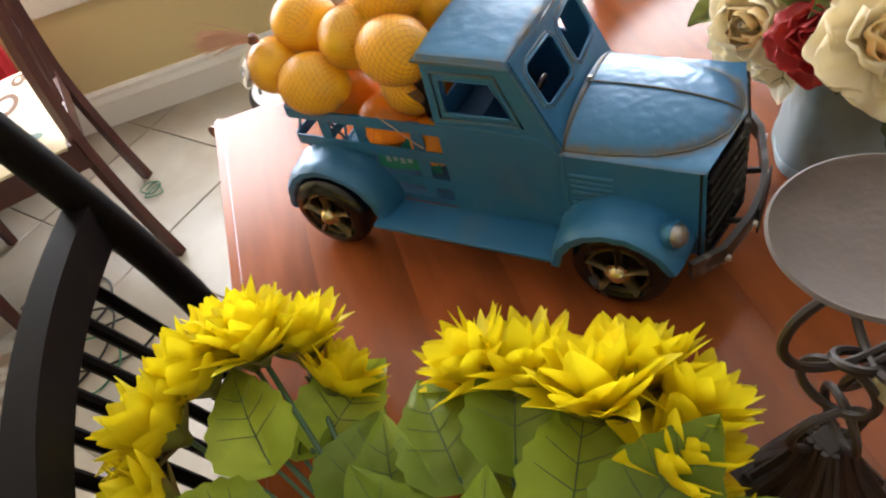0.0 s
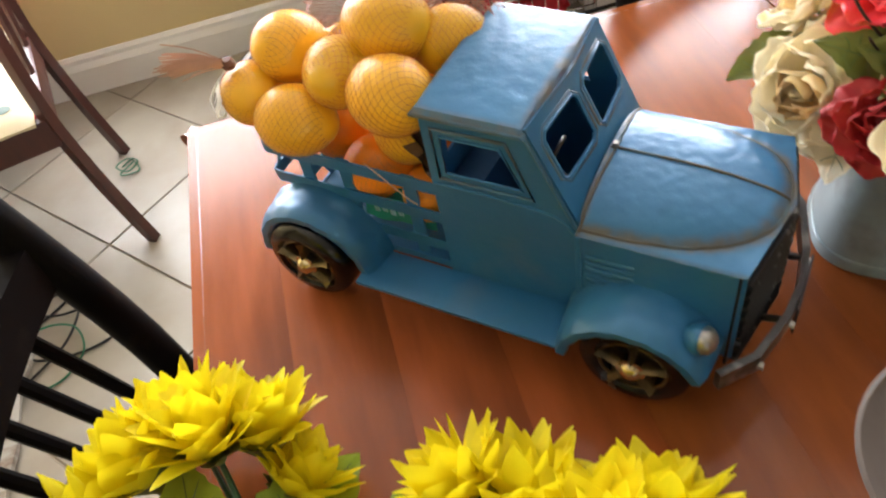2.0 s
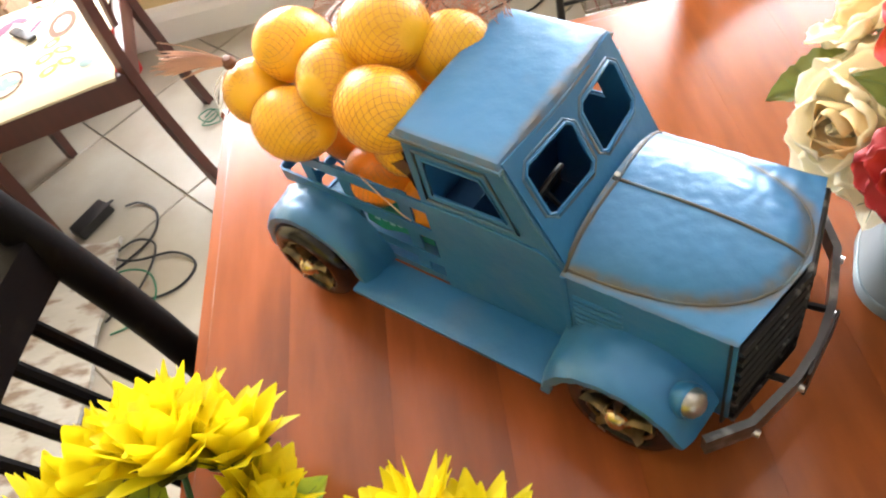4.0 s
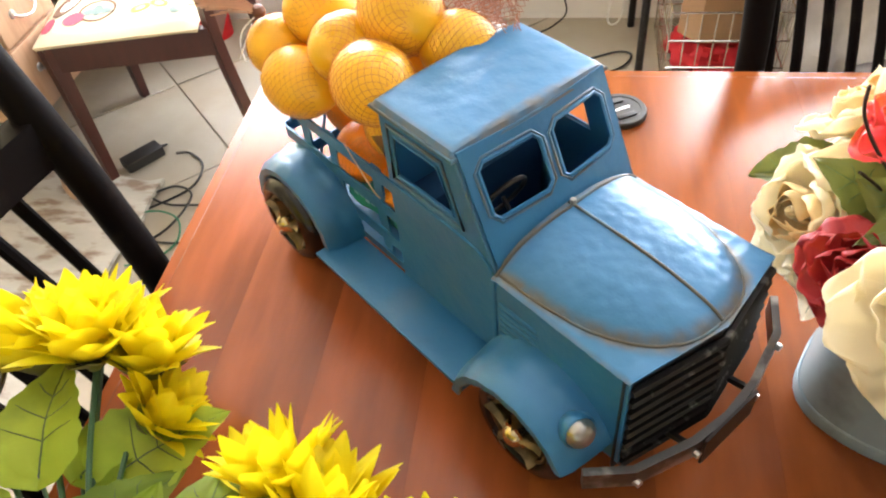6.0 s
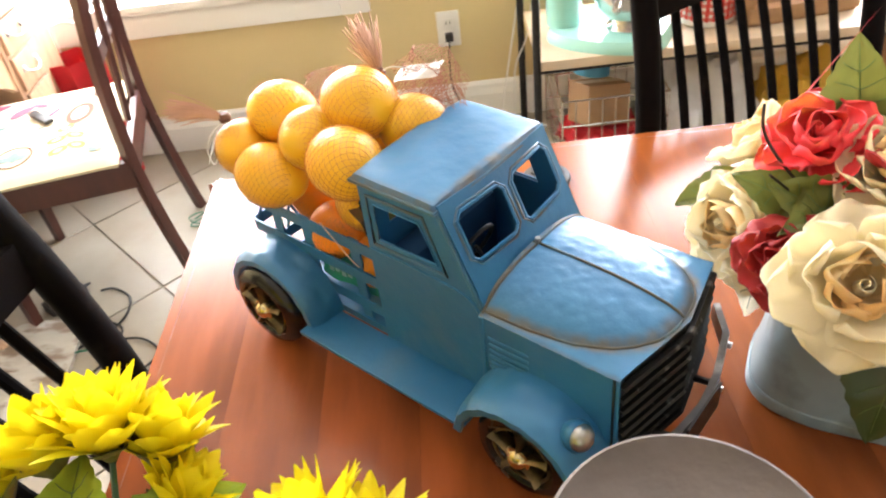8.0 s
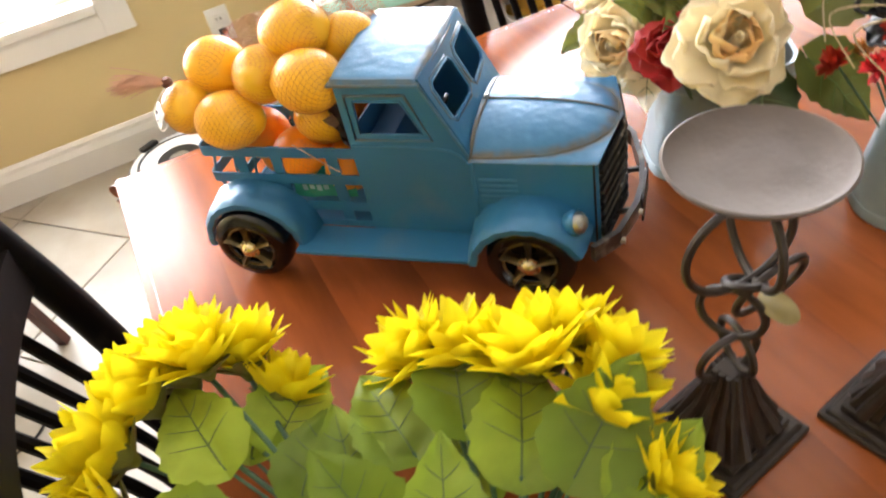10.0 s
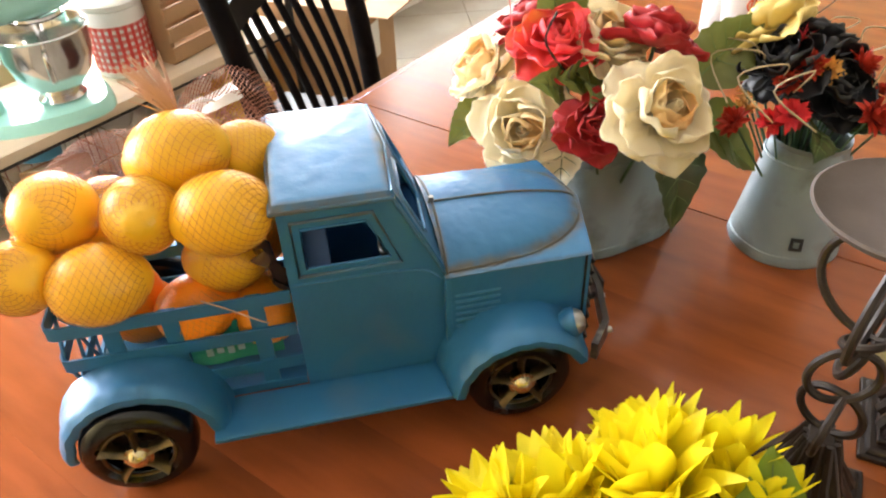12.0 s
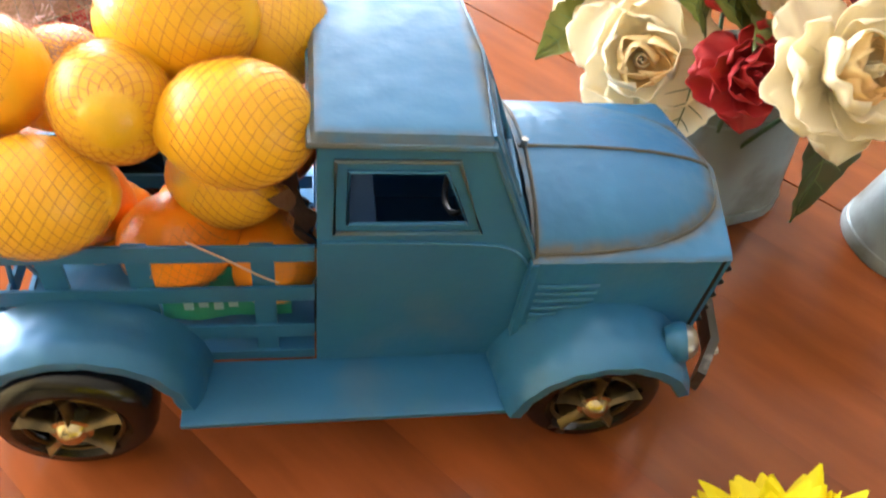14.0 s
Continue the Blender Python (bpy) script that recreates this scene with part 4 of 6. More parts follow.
def leaf(m, length, width, seed, parent, material, name="leaf"):
    r = random.Random(seed)
    bend, fold = r.uniform(-0.2, 0.55), r.uniform(0.15, 0.45)

    def f(u, v):
        a = 2 * u - 1
        w = width * (math.sin(math.pi * v ** 0.62) ** 0.75) * (1 - 0.35 * v * v)
        w *= 1 + 0.05 * math.sin(v * 44) * (abs(a) > 0.8)
        y = length * (v - (0.14 * abs(a) ** 2 * (1 - v) ** 4))
        z = -bend * length * v * v + fold * abs(a) * w + 0.005 * noise.noise(Vector((a * 1.6, v * 3.5, seed))) + 0.0012 * abs(math.sin(v * 15 - 2.2 * abs(a))) * abs(a)
        return Vector((a * w, y, z))
    bm = sheet(bmesh.new(), lambda u, v: m @ f(u, v), 10, 28)
    lf = part(name, bm, material, parent, smooth="soft")
    up = Vector((0, 0, 0.0005))
    part("midrib", tube(bmesh.new(), [m @ (f(0.5, i / 9) + up) for i in range(9)], [0.0009 - 0.00008 * i for i in range(9)], 4), M_VEIN, lf)
    for i in range(1, 4):
        for sgn in (-1, 1):
            v0 = 0.06 + 0.18 * i
            part("vein", tube(bmesh.new(), [m @ (f(0.5 + sgn * 0.5 * q * 0.75, v0 + 0.14 * q) + up) for q in (0, 0.35, 0.7, 1)], [0.0005, 0.00045, 0.0004, 0.0002], 4), M_VEIN, lf)


def stem(parent, a, b, r=0.0022, material=M_STEM, bulge=0.02):
    a, b = Vector(a), Vector(b)
    mid = a.lerp(b, 0.5) + Vector((0, 0, bulge))
    part("stem", tube(bmesh.new(), curve_pts([a, mid, b], 6), r, 6), material, parent)


def bunch(base, heads, leaves, label, seed):
    t = thing("sunflower_bunch", Matrix(), label, "flowers", "silk sunflower bunches")
    base = Vector(base)
    for i, (p, d, R) in enumerate(heads):
        flower_sun(toward(p, d, 37 * i), R, seed + i, t)
        stem(t, base + Vector((0.004 * math.cos(i * 2), 0.004 * math.sin(i * 2), 0)), Vector(p) - Vector(d).normalized() * 0.012)
    for i, (p, d, n, L) in enumerate(leaves):
        y = Vector(d).normalized()
        z = (Vector(n) - y * y.dot(Vector(n))).normalized()
        x = y.cross(z)
        m = Matrix(((x.x, y.x, z.x, p[0]), (x.y, y.y, z.y, p[1]), (x.z, y.z, z.z, p[2]), (0, 0, 0, 1)))
        leaf(m, L, L * 0.42, seed + 50 + i, t, M_LEAF)
        stem(t, base, p, 0.0014, M_STEM, 0.004)
    return t


BASE_L, BASE_R = (-0.02, -0.37, 0.748), (0.055, -0.455, 0.748)
VIEW = (0.0, -0.42, 0.9)
bunch(BASE_L, [((-0.088, -0.172, 0.818), (-0.2, 0.65, 0.7), 0.058), ((-0.042, -0.188, 0.818), (0.12, 0.65, 0.75), 0.050), ((-0.150, -0.225, 0.822), (-0.65, 0.35, 0.7), 0.055),
               ((-0.030, -0.222, 0.80), (0.65, 0.5, 0.55), 0.042), ((-0.120, -0.192, 0.826), (-0.45, 0.5, 0.75), 0.054), ((-0.160, -0.275, 0.815), (-0.8, 0.05, 0.6), 0.048), ((-0.07, -0.195, 0.845), (-0.05, 0.4, 0.9), 0.05)],
      [((-0.085, -0.27, 0.815), (-0.1, 0.45, 0.25), VIEW, 0.085), ((-0.045, -0.262, 0.80), (0.6, 0.5, 0.15), VIEW, 0.085), ((-0.065, -0.262, 0.80), (0.25, 0.5, 0.1), VIEW, 0.06),
       ((-0.04, -0.315, 0.80), (0.4, 0.4, 0.3), VIEW, 0.07), ((-0.10, -0.31, 0.80), (-0.5, 0.2, 0.2), VIEW, 0.075), ((-0.005, -0.345, 0.80), (0.1, 0.5, 0.35), VIEW, 0.075), ((-0.07, -0.35, 0.80), (-0.4, -0.1, 0.3), VIEW, 0.07)],
      "bunch of bright yellow silk sunflowers with green leaves", 100)
bunch(BASE_R, [((0.088, -0.272, 0.818), (-0.45, 0.65, 0.65), 0.050), ((0.118, -0.296, 0.822), (-0.05, 0.65, 0.75), 0.050), ((0.150, -0.340, 0.832), (0.1, 0.5, 0.85), 0.058), ((0.186, -0.325, 0.818), (0.3, 0.65, 0.7), 0.050),
               ((0.196, -0.360, 0.816), (0.7, 0.35, 0.6), 0.050), ((0.172, -0.388, 0.816), (0.6, 0.0, 0.75), 0.048), ((0.175, -0.445, 0.80), (0.8, -0.25, 0.5), 0.042)],
      [((0.045, -0.335, 0.81), (-0.05, 0.5, 0.2), VIEW, 0.085), ((0.085, -0.345, 0.825), (0.25, 0.6, 0.25), VIEW, 0.09), ((0.10, -0.40, 0.82), (0.25, 0.35, 0.2), VIEW, 0.095), ((0.13, -0.42, 0.82), (0.5, 0.25, 0.2), VIEW, 0.095),
       ((0.15, -0.45, 0.81), (0.6, 0.15, 0.1), VIEW, 0.08), ((0.125, -0.46, 0.80), (0.6, -0.25, 0.0), VIEW, 0.075), ((0.07, -0.385, 0.79), (0.1, 0.5, 0.05), VIEW, 0.07),
       ((0.0, -0.385, 0.80), (-0.15, 0.5, 0.3), VIEW, 0.085), ((0.03, -0.42, 0.81), (0.25, 0.4, 0.4), VIEW, 0.08), ((-0.02, -0.42, 0.80), (-0.4, 0.3, 0.35), VIEW, 0.07)],
      "bunch of bright yellow silk sunflowers with broad green leaves", 300)


def rose(name, p, d, R, material, seed, parent, label, open_=1.0):
    R *= 0.85
    m = toward(p, d, seed * 31)
    r = random.Random(seed)
    cb = bmesh.new()
    sheet(cb, lambda u, v: m @ Vector(((0.02 + 0.17 * u * (1 - 0.35 * v * v)) * R * math.cos(10 * u), (0.02 + 0.17 * u * (1 - 0.35 * v * v)) * R * math.sin(10 * u), R * (-0.2 + 0.72 * v - 0.16 * u * v))), 44, 5, R * 0.010)
    o = part(name, cb, material, parent, label)
    rings = ((3, 8, 0.66, 0.34), (3, 17, 0.76, 0.44), (4, 30, 0.90, 0.56), (5, 50, 1.02, 0.64), (5, 74, 1.10, 0.68))
    for ring, (cnt, tilt, ln, wd) in enumerate(rings):
        for i in range(cnt):
            a = 360 * i / cnt + ring * 41 + r.uniform(-16, 16)
            base = m @ pose(0, 0, 0, 0, 0, a) @ Matrix.Translation((0, R * (0.05 + 0.04 * ring), -R * (0.2 + 0.05 * ring))) @ pose(0, 0, 0, 90 - tilt * open_ + r.uniform(-12, 12), r.uniform(-14, 14), 0)
            L, Wd, cup, roll, so = R * ln * r.uniform(0.9, 1.12), R * wd * r.uniform(0.9, 1.1), R * (0.50 - 0.03 * ring), r.uniform(0.3, 1.1) * (0.2 + 0.15 * ring), r.random() * 30

            def f(u, v):
                q = 2 * u - 1
                w = Wd * (0.30 + 0.70 * math.sin(math.pi * min(0.60, 0.06 + 0.56 * v))) * math.sqrt(max(0.0, 1 - (v * 0.90) ** 8))
                z = cup * (q * q * 0.85 - 0.8 * math.sin(math.pi * min(1, v * 0.85))) * (0.35 + 0.65 * v)
                z -= R * roll * 1.1 * max(0, v - 0.62) ** 1.4 + R * 0.4 * roll * max(0, abs(q) - 0.6) * v
                z += R * (0.05 + 0.025 * ring) * noise.noise(Vector((q * 2.2, v * 2.0, so))) * (0.3 + 1.2 * v)
                return base @ Vector((q * w, L * v * (1 - 0.06 * q * q * v - 0.22 * q ** 4 * v * v + 0.04 * math.sin(q * 6 + so) * v * v), z))
            part("petal", sheet(bmesh.new(), f, 12, 11, R * 0.010), M_CREAM_HEART if material == M_CREAM and ring < 2 else material, o, smooth="soft")


def bloom(name, p, d, R, material, seed, parent, label, n=60):
    """A small many-petalled flower."""
    m, r = toward(p, d), random.Random(seed)
    bm = bmesh.new()
    for i in range(n):
        q = m @ pose(0, 0, 0, 0, 0, r.uniform(0, 360)) @ pose(0, 0, 0, r.uniform(0, 85), 0, 0)
        petal(bm, q, R * r.uniform(0.7, 1.05), R * 0.17, 1, 0.4, r.uniform(-0.5, 0.8), 2, 4)
    part(name, bm, material, parent, label)


def tub(name, c, rx, ry, h, k, label, turn=0, material=M_GALV, square=2.0):
    """A metal container, wider at its foot."""
    t = thing(name, pose(c[0], c[1], TT, 0, 0, turn), label, "vase")
    prof = [(0, 0.003), (0.97, 0.003), (1.0, 0.0), (1.02, 0.003), (1.0, 0.008), (0.5 + 0.5 * k, h * 0.5), (k, h - 0.004), (k * 1.03, h - 0.002), (k * 1.03, h + 0.002), (k * 0.97, h), (0.5 * k + 0.46, h * 0.5), (0.93, 0.008), (0, 0.008)]
    bm = lathe(bmesh.new(), prof, 48)


    def squared(x, y):
        """Pushes a circle out towards a rounded square."""
        d = math.hypot(x, y)
        g = (abs(x / d) ** square + abs(y / d) ** square) ** (-1 / square) if d > 1e-6 else 0
        return rx * x * g, ry * y * g
    for v in bm.verts:
        v.co.x, v.co.y = squared(v.co.x, v.co.y)
        v.co += Vector((v.co.x, v.co.y, 0)) * 0.02 * noise.noise(v.co * 30)
    part("body", bm, material, t)
    for z in (0.012, h * 0.86):
        s = 1 + (k - 1) * z / h
        part("band", tube(bmesh.new(), [(*squared(s * 1.012 * math.cos(a), s * 1.012 * math.sin(a)), z) for a in (i * math.pi / 24 for i in range(48))], 0.0014, 5, True), material, t)
    return t


def world_in(t, p):
    return t.matrix_world.inverted() @ Vector(p)


def flowers_in(t, roses, blooms, leaves, base):
    inv = t.matrix_world.inverted()
    rot = inv.to_3x3()
    for i, (p, d, R, mt, lb) in enumerate(roses):
        rose("rose", inv @ Vector(p), rot @ Vector(d), R, mt, 7 + i * 3, t, lb)
        part("stem", tube(bmesh.new(), [inv @ Vector(base), inv @ (Vector(p) - Vector(d).normalized() * 0.01)], 0.002, 5), M_STEM, t)
    for i, (p, d, R, mt) in enumerate(blooms):
        bloom("small_flower", inv @ Vector(p), rot @ Vector(d), R, mt, 40 + i, t, "")
        part("stem", tube(bmesh.new(), [inv @ Vector(base), inv @ Vector(p)], 0.0012, 5), M_STEM, t)
    for i, (p, d, n, L, mt) in enumerate(leaves):
        y = Vector(d).normalized()
        z = (Vector(n) - y * y.dot(Vector(n))).normalized()
        x = y.cross(z)
        leaf(inv @ Matrix(((x.x, y.x, z.x, p[0]), (x.y, y.y, z.y, p[1]), (x.z, y.z, z.z, p[2]), (0, 0, 0, 1))), L, L * 0.40, 70 + i, t, mt)


bpy.context.view_layer.update()
v1 = tub("rose_vase", (0.516, -0.122), 0.080, 0.060, 0.122, 0.80, "weathered grey blue metal tub full of silk roses", -28, M_GALV, 3.2)
flowers_in(v1, [
    ((0.444, -0.206, 0.938), (-0.35, -0.7, 0.75), 0.052, M_CREAM, "large open cream silk rose"), ((0.417, -0.154, 0.920), (-0.55, -0.6, 0.6), 0.030, M_RED, "dark red silk rose"),
    ((0.462, -0.086, 0.972), (-0.35, -0.3, 0.9), 0.042, M_CORAL, "bright coral red silk rose"), ((0.410, -0.082, 0.898), (-0.8, -0.35, 0.5), 0.046, M_CREAM, "cream silk rose with ruffled petals"),
    ((0.455, -0.005, 0.925), (-0.5, 0.5, 0.65), 0.046, M_CREAM, "cream silk rose with ruffled petals"), ((0.500, -0.121, 0.965), (-0.05, -0.35, 0.95), 0.042, M_CREAM, "pale cream silk rose"),
    ((0.560, -0.060, 0.955), (0.5, 0.5, 0.8), 0.05, M_CREAM, "pale cream silk rose"), ((0.512, -0.165, 0.978), (0.5, -0.1, 0.9), 0.046, M_RED, "dark red silk rose"), ((0.520, -0.03, 0.965), (0.0, 0.5, 0.9), 0.046, M_RED, "dark red silk rose"),
], [], [
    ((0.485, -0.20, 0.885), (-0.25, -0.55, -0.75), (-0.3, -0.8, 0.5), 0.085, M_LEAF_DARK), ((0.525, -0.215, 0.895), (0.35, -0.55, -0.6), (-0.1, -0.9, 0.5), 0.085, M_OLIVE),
    ((0.545, -0.20, 0.93), (0.75, -0.3, 0.5), (-0.3, -0.6, 0.7), 0.08, M_OLIVE), ((0.47, -0.13, 0.93), (-0.6, 0.2, 0.3), (-0.4, -0.6, 0.8), 0.06, M_OLIVE), ((0.46, -0.12, 0.935), (-0.3, -0.3, 0.2), (-0.2, -0.6, 0.8), 0.05, M_OLIVE),
    ((0.44, -0.02, 0.89), (-0.8, 0.1, -0.2), (-0.5, -0.3, 0.8), 0.055, M_OLIVE), ((0.50, -0.07, 0.965), (-0.1, 0.2, 0.8), (-0.4, -0.6, 0.3), 0.07, M_OLIVE), ((0.43, -0.115, 0.90), (-0.5, -0.3, -0.8), (-0.8, -0.5, 0.1), 0.06, M_CREAM),
    ((0.45, -0.10, 0.925), (-0.6, -0.2, 0.5), (-0.4, -0.6, 0.6), 0.055, M_OLIVE),
], (0.497, -0.135, 0.77))
part("twig", tube(bmesh.new(), [world_in(v1, p) for p in curve_pts([(0.46, -0.115, 0.93), (0.43, -0.105, 0.965), (0.415, -0.10, 0.99), (0.405, -0.115, 1.02)], 5)], 0.0012, 5), M_IRON, v1)
part("twig", tube(bmesh.new(), [world_in(v1, p) for p in curve_pts([(0.452, -0.112, 0.93), (0.428, -0.118, 0.955), (0.41, -0.13, 0.975)], 5)], 0.001, 5), M_IRON, v1)
bm = bmesh.new()
for i in range(7):
    a = radians(150 + i * 10)
    bx(bm, -0.001, 0.001, -0.004, 0.004, -0.003, 0.004, m=pose(0.073 * math.cos(a) * 0.985, 0.062 * math.sin(a) * 0.985, 0.04 + 0.003 * (i % 3), 0, 0, math.degrees(a) + 6))
part("print_bar", bm, M_INK, v1, "worn dark print")

v2 = tub("flower_can", (0.598, -0.302), 0.056, 0.056, 0.125, 0.66, "pale weathered metal can with dark silk flowers", 0, M_GALV)
part("print_bar", plate(bmesh.new(), [(-0.006, -0.007), (0.006, -0.007), (0.006, 0.007), (-0.006, 0.007)], [[(-0.003, -0.004), (0.003, -0.004), (0.003, 0.003), (-0.003, 0.003)]], 0.001, Matrix.Translation((-0.050, -0.022, 0.03)) @ pose(0, 0, 0, 80, 0, -66)), M_INK, v2)
rs = random.Random(21)
blooms = []
for i in range(26):
    a, q = rs.uniform(0, 6.28), rs.uniform(0.02, 0.085)
    blooms.append(((0.60 + q * math.cos(a), -0.29 + q * math.sin(a), 0.955 - 0.9 * q + rs.uniform(-0.02, 0.02)), (math.cos(a), math.sin(a), 0.8), rs.uniform(0.014, 0.022), (M_CORAL, M_RUSTPETAL, M_RUSTPETAL, M_GOLDPETAL)[i % 4]))
flowers_in(v2, [((0.592, -0.315, 0.93), (-0.4, -0.6, 0.7), 0.042, M_BLACKPETAL, "black silk rose"), ((0.64, -0.27, 0.95), (0.4, 0.1, 0.9), 0.042, M_BLACKPETAL, "black silk rose"), ((0.575, -0.262, 0.95), (-0.5, 0.3, 0.9), 0.04, M_BLACKPETAL, "black silk rose"), ((0.61, -0.235, 0.97), (0.1, 0.6, 0.8), 0.04, surf("pale_yellow_petal", (0.78, 0.6, 0.2), 0.6), "pale yellow silk flower")],
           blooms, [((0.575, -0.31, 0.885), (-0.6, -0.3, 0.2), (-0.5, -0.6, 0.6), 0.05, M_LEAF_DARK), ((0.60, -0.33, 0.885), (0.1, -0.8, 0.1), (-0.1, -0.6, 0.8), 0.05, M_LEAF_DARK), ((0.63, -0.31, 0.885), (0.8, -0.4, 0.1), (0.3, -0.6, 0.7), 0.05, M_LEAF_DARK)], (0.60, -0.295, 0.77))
bm = bmesh.new()
for i in range(10):
    a = rs.uniform(0, 6.28)
    p = Vector((0.60 + 0.05 * math.cos(a), -0.29 + 0.05 * math.sin(a), 0.93))
    tube(bm, [world_in(v2, q) for q in curve_pts([p, p + Vector((0.02 * math.cos(a + 1), 0.02 * math.sin(a + 1), 0.03)), p + Vector((0.05 * math.cos(a), 0.05 * math.sin(a), 0.02)), p + Vector((0.055 * math.cos(a + 0.8), 0.055 * math.sin(a + 0.8), -0.01))], 5)], 0.0009, 4)
part("tendril", bm, surf("pale_tendril", (0.42, 0.33, 0.2), 0.6), v2, "pale curling tendrils")

# ---- iron candle holders ----
holder = thing("candle_holder", pose(0.272, -0.408, TT, 0, 0, 11), "brown iron candle holder made of linked rings", "candle holder", "iron candle holders")
for name, z0, z1, a, b in (("base_plate", 0, 0.006, 0.045, 0.045), ("step", 0.006, 0.010, 0.042, 0.039), ("step", 0.010, 0.016, 0.034, 0.034), ("foot", 0.016, 0.080, 0.031, 0.009)):
    bm = bmesh.new()
    vs = [[bm.verts.new((sx * h, sy * h, z)) for sx, sy in ((-1, -1), (1, -1), (1, 1), (-1, 1))] for z, h in ((z0, a), (z1, b))]
    for i in range(4):
        bm.faces.new((vs[0][i], vs[0][(i + 1) % 4], vs[1][(i + 1) % 4], vs[1][i]))
    bm.faces.new(vs[0]), bm.faces.new(vs[1])
    bmesh.ops.bevel(bm, geom=bm.edges[:], offset=0.0012, segments=1, affect="EDGES")
    foot = part(name, bm, M_IRON, holder, smooth=False)
for i in range(12):
    a = 2 * math.pi * i / 12
    k = 1 / max(abs(math.cos(a)), abs(math.sin(a)))
    part("flute", tube(bmesh.new(), [(h * k * math.cos(a), h * k * math.sin(a), z) for h, z in ((0.032, 0.016), (0.0180, 0.046), (0.010, 0.080))], [0.0060, 0.0042, 0.0024], 7), M_IRON, foot)


def ring(c, r, axis, wire=0.0033, squash=1.0):
    m = toward(c, axis)
    return tube(bmesh.new(), [m @ Vector((r * math.cos(a), r * squash * math.sin(a), 0)) for a in (i * math.pi / 18 for i in range(36))], wire, 7, True)


for c, r, ax in (((-0.005, 0.0, 0.096), 0.023, (0.3, 1, 0.1)), ((0.004, 0.0, 0.100), 0.021, (1, -0.4, 0.1)), ((0.024, -0.006, 0.150), 0.028, (0.15, 0.95, 0.3)), ((-0.004, 0.002, 0.140), 0.022, (1, 0.3, 0.0)),
                 ((-0.007, 0.0, 0.203), 0.037, (0.35, 1, 0.05)), ((0.007, 0.0, 0.205), 0.037, (1, -0.55, 0.05)), ((0.0, -0.002, 0.168), 0.012, (0.4, 0.3, 0.9))):
    part("ring", ring(c, r, ax, 0.0029), M_IRON, holder)
part("neck", tube(bmesh.new(), [(0, 0, 0.243), (0, 0, 0.2615)], [0.006, 0.012], 10), M_IRON, holder)
part("glass_drop", lathe(bmesh.new(), [(0, -0.003), (0.012, -0.002), (0.015, 0), (0.012, 0.002), (0, 0.003)], 18, pose(0.014, -0.020, 0.148, 18, 16, 0)), surf("amber_glass", (0.30, 0.24, 0.10), 0.15, bump=0), holder, "flat amber glass drop")
part("plate", lathe(bmesh.new(), [(0, 0.2595), (0.02, 0.2595), (0.048, 0.2615), (0.0515, 0.2650), (0.0532, 0.2675), (0.0515, 0.2685), (0.0465, 0.2650), (0.02, 0.2630), (0, 0.2630)], 56), M_PLATE, holder, "shallow round grey brown plate")
bpy.context.view_layer.update()
copy_thing(holder, pose(0.391, -0.472, TT, 0, 0, 11))

# lens cap on the table
cap = thing("lens_cap", pose(0.311, 0.236, TT, 0, 0, 30), "round black plastic camera lens cap", "lens cap")
part("disc", lathe(bmesh.new(), [(0, 0.001), (0.028, 0), (0.0292, 0.001), (0.0292, 0.006), (0.028, 0.0075), (0.023, 0.0075), (0.0225, 0.0068), (0, 0.0068)], 40), M_PLASTIC, cap)
for s in (-1, 1):
    part("clip", cube(-0.011, 0.011, s * 0.014 - 0.0035, s * 0.014 + 0.0035, 0.0066, 0.0086, bev=0.001), M_PLASTIC, cap)
part("print_bar", cube(-0.012, 0.012, -0.002, 0.002, 0.0069, 0.0071), M_WHITEPLASTIC, cap)


# ---- black dining chairs ----
def black_chair(m, label):
    """Back in the plane y = 0, the seat in front of it (towards +y), x across; the origin is on the floor."""
    t = thing("spindle_chair", m, label, "chair", "black dining chairs")
    for sx in (-1, 1):
        x = 0.2 * sx
        part("back_post", tube(bmesh.new(), curve_pts([(x * 1.06, 0.06, 0), (x * 1.04, 0.042, 0.25), (x * 1.02, 0.028, 0.45), (x * 0.98, 0.007, 0.75), (x * 0.97, -0.045, 0.98), (x * 0.96, -0.082, 1.09)], 5), [0.014] * 6 + [0.0175] * 14 + [0.017] * 6, 12), M_BLACKWOOD, t)
        part("front_leg", tube(bmesh.new(), [(x, 0.40, 0), (x, 0.395, 0.43)], [0.013, 0.02], 10), M_BLACKWOOD, t)
        part("stretcher", tube(bmesh.new(), [(x, 0.02, 0.18), (x, 0.40, 0.18)], 0.009, 8), M_BLACKWOOD, t)
    bm = cube(-0.215, 0.215, -0.0, 0.435, 0.43, 0.455, bev=0.01)
    part("seat", bm, M_BLACKWOOD, t)

    def bow(s, z):
        return -0.052 - 0.026 * (1 - s * s)
    for z0, z1 in ((0.858, 0.905),):
        part("back_rail", sheet(bmesh.new(), lambda u, v: Vector((0.185 * (2 * u - 1), bow(2 * u - 1, 1) + 0.011, z0 + (z1 - z0) * v)), 16, 2, 0.026), M_BLACKWOOD, t)
    for i in range(9):
        s = -0.84 + 1.68 * i / 8
        part("spindle", tube(bmesh.new(), curve_pts([(0.2 * s, 0.03, 0.452), (0.19 * s, 0.0, 0.66), (0.18 * s, bow(s, 1) + 0.002, 0.86)], 5), 0.0068, 8), M_BLACKWOOD, t)
    return t


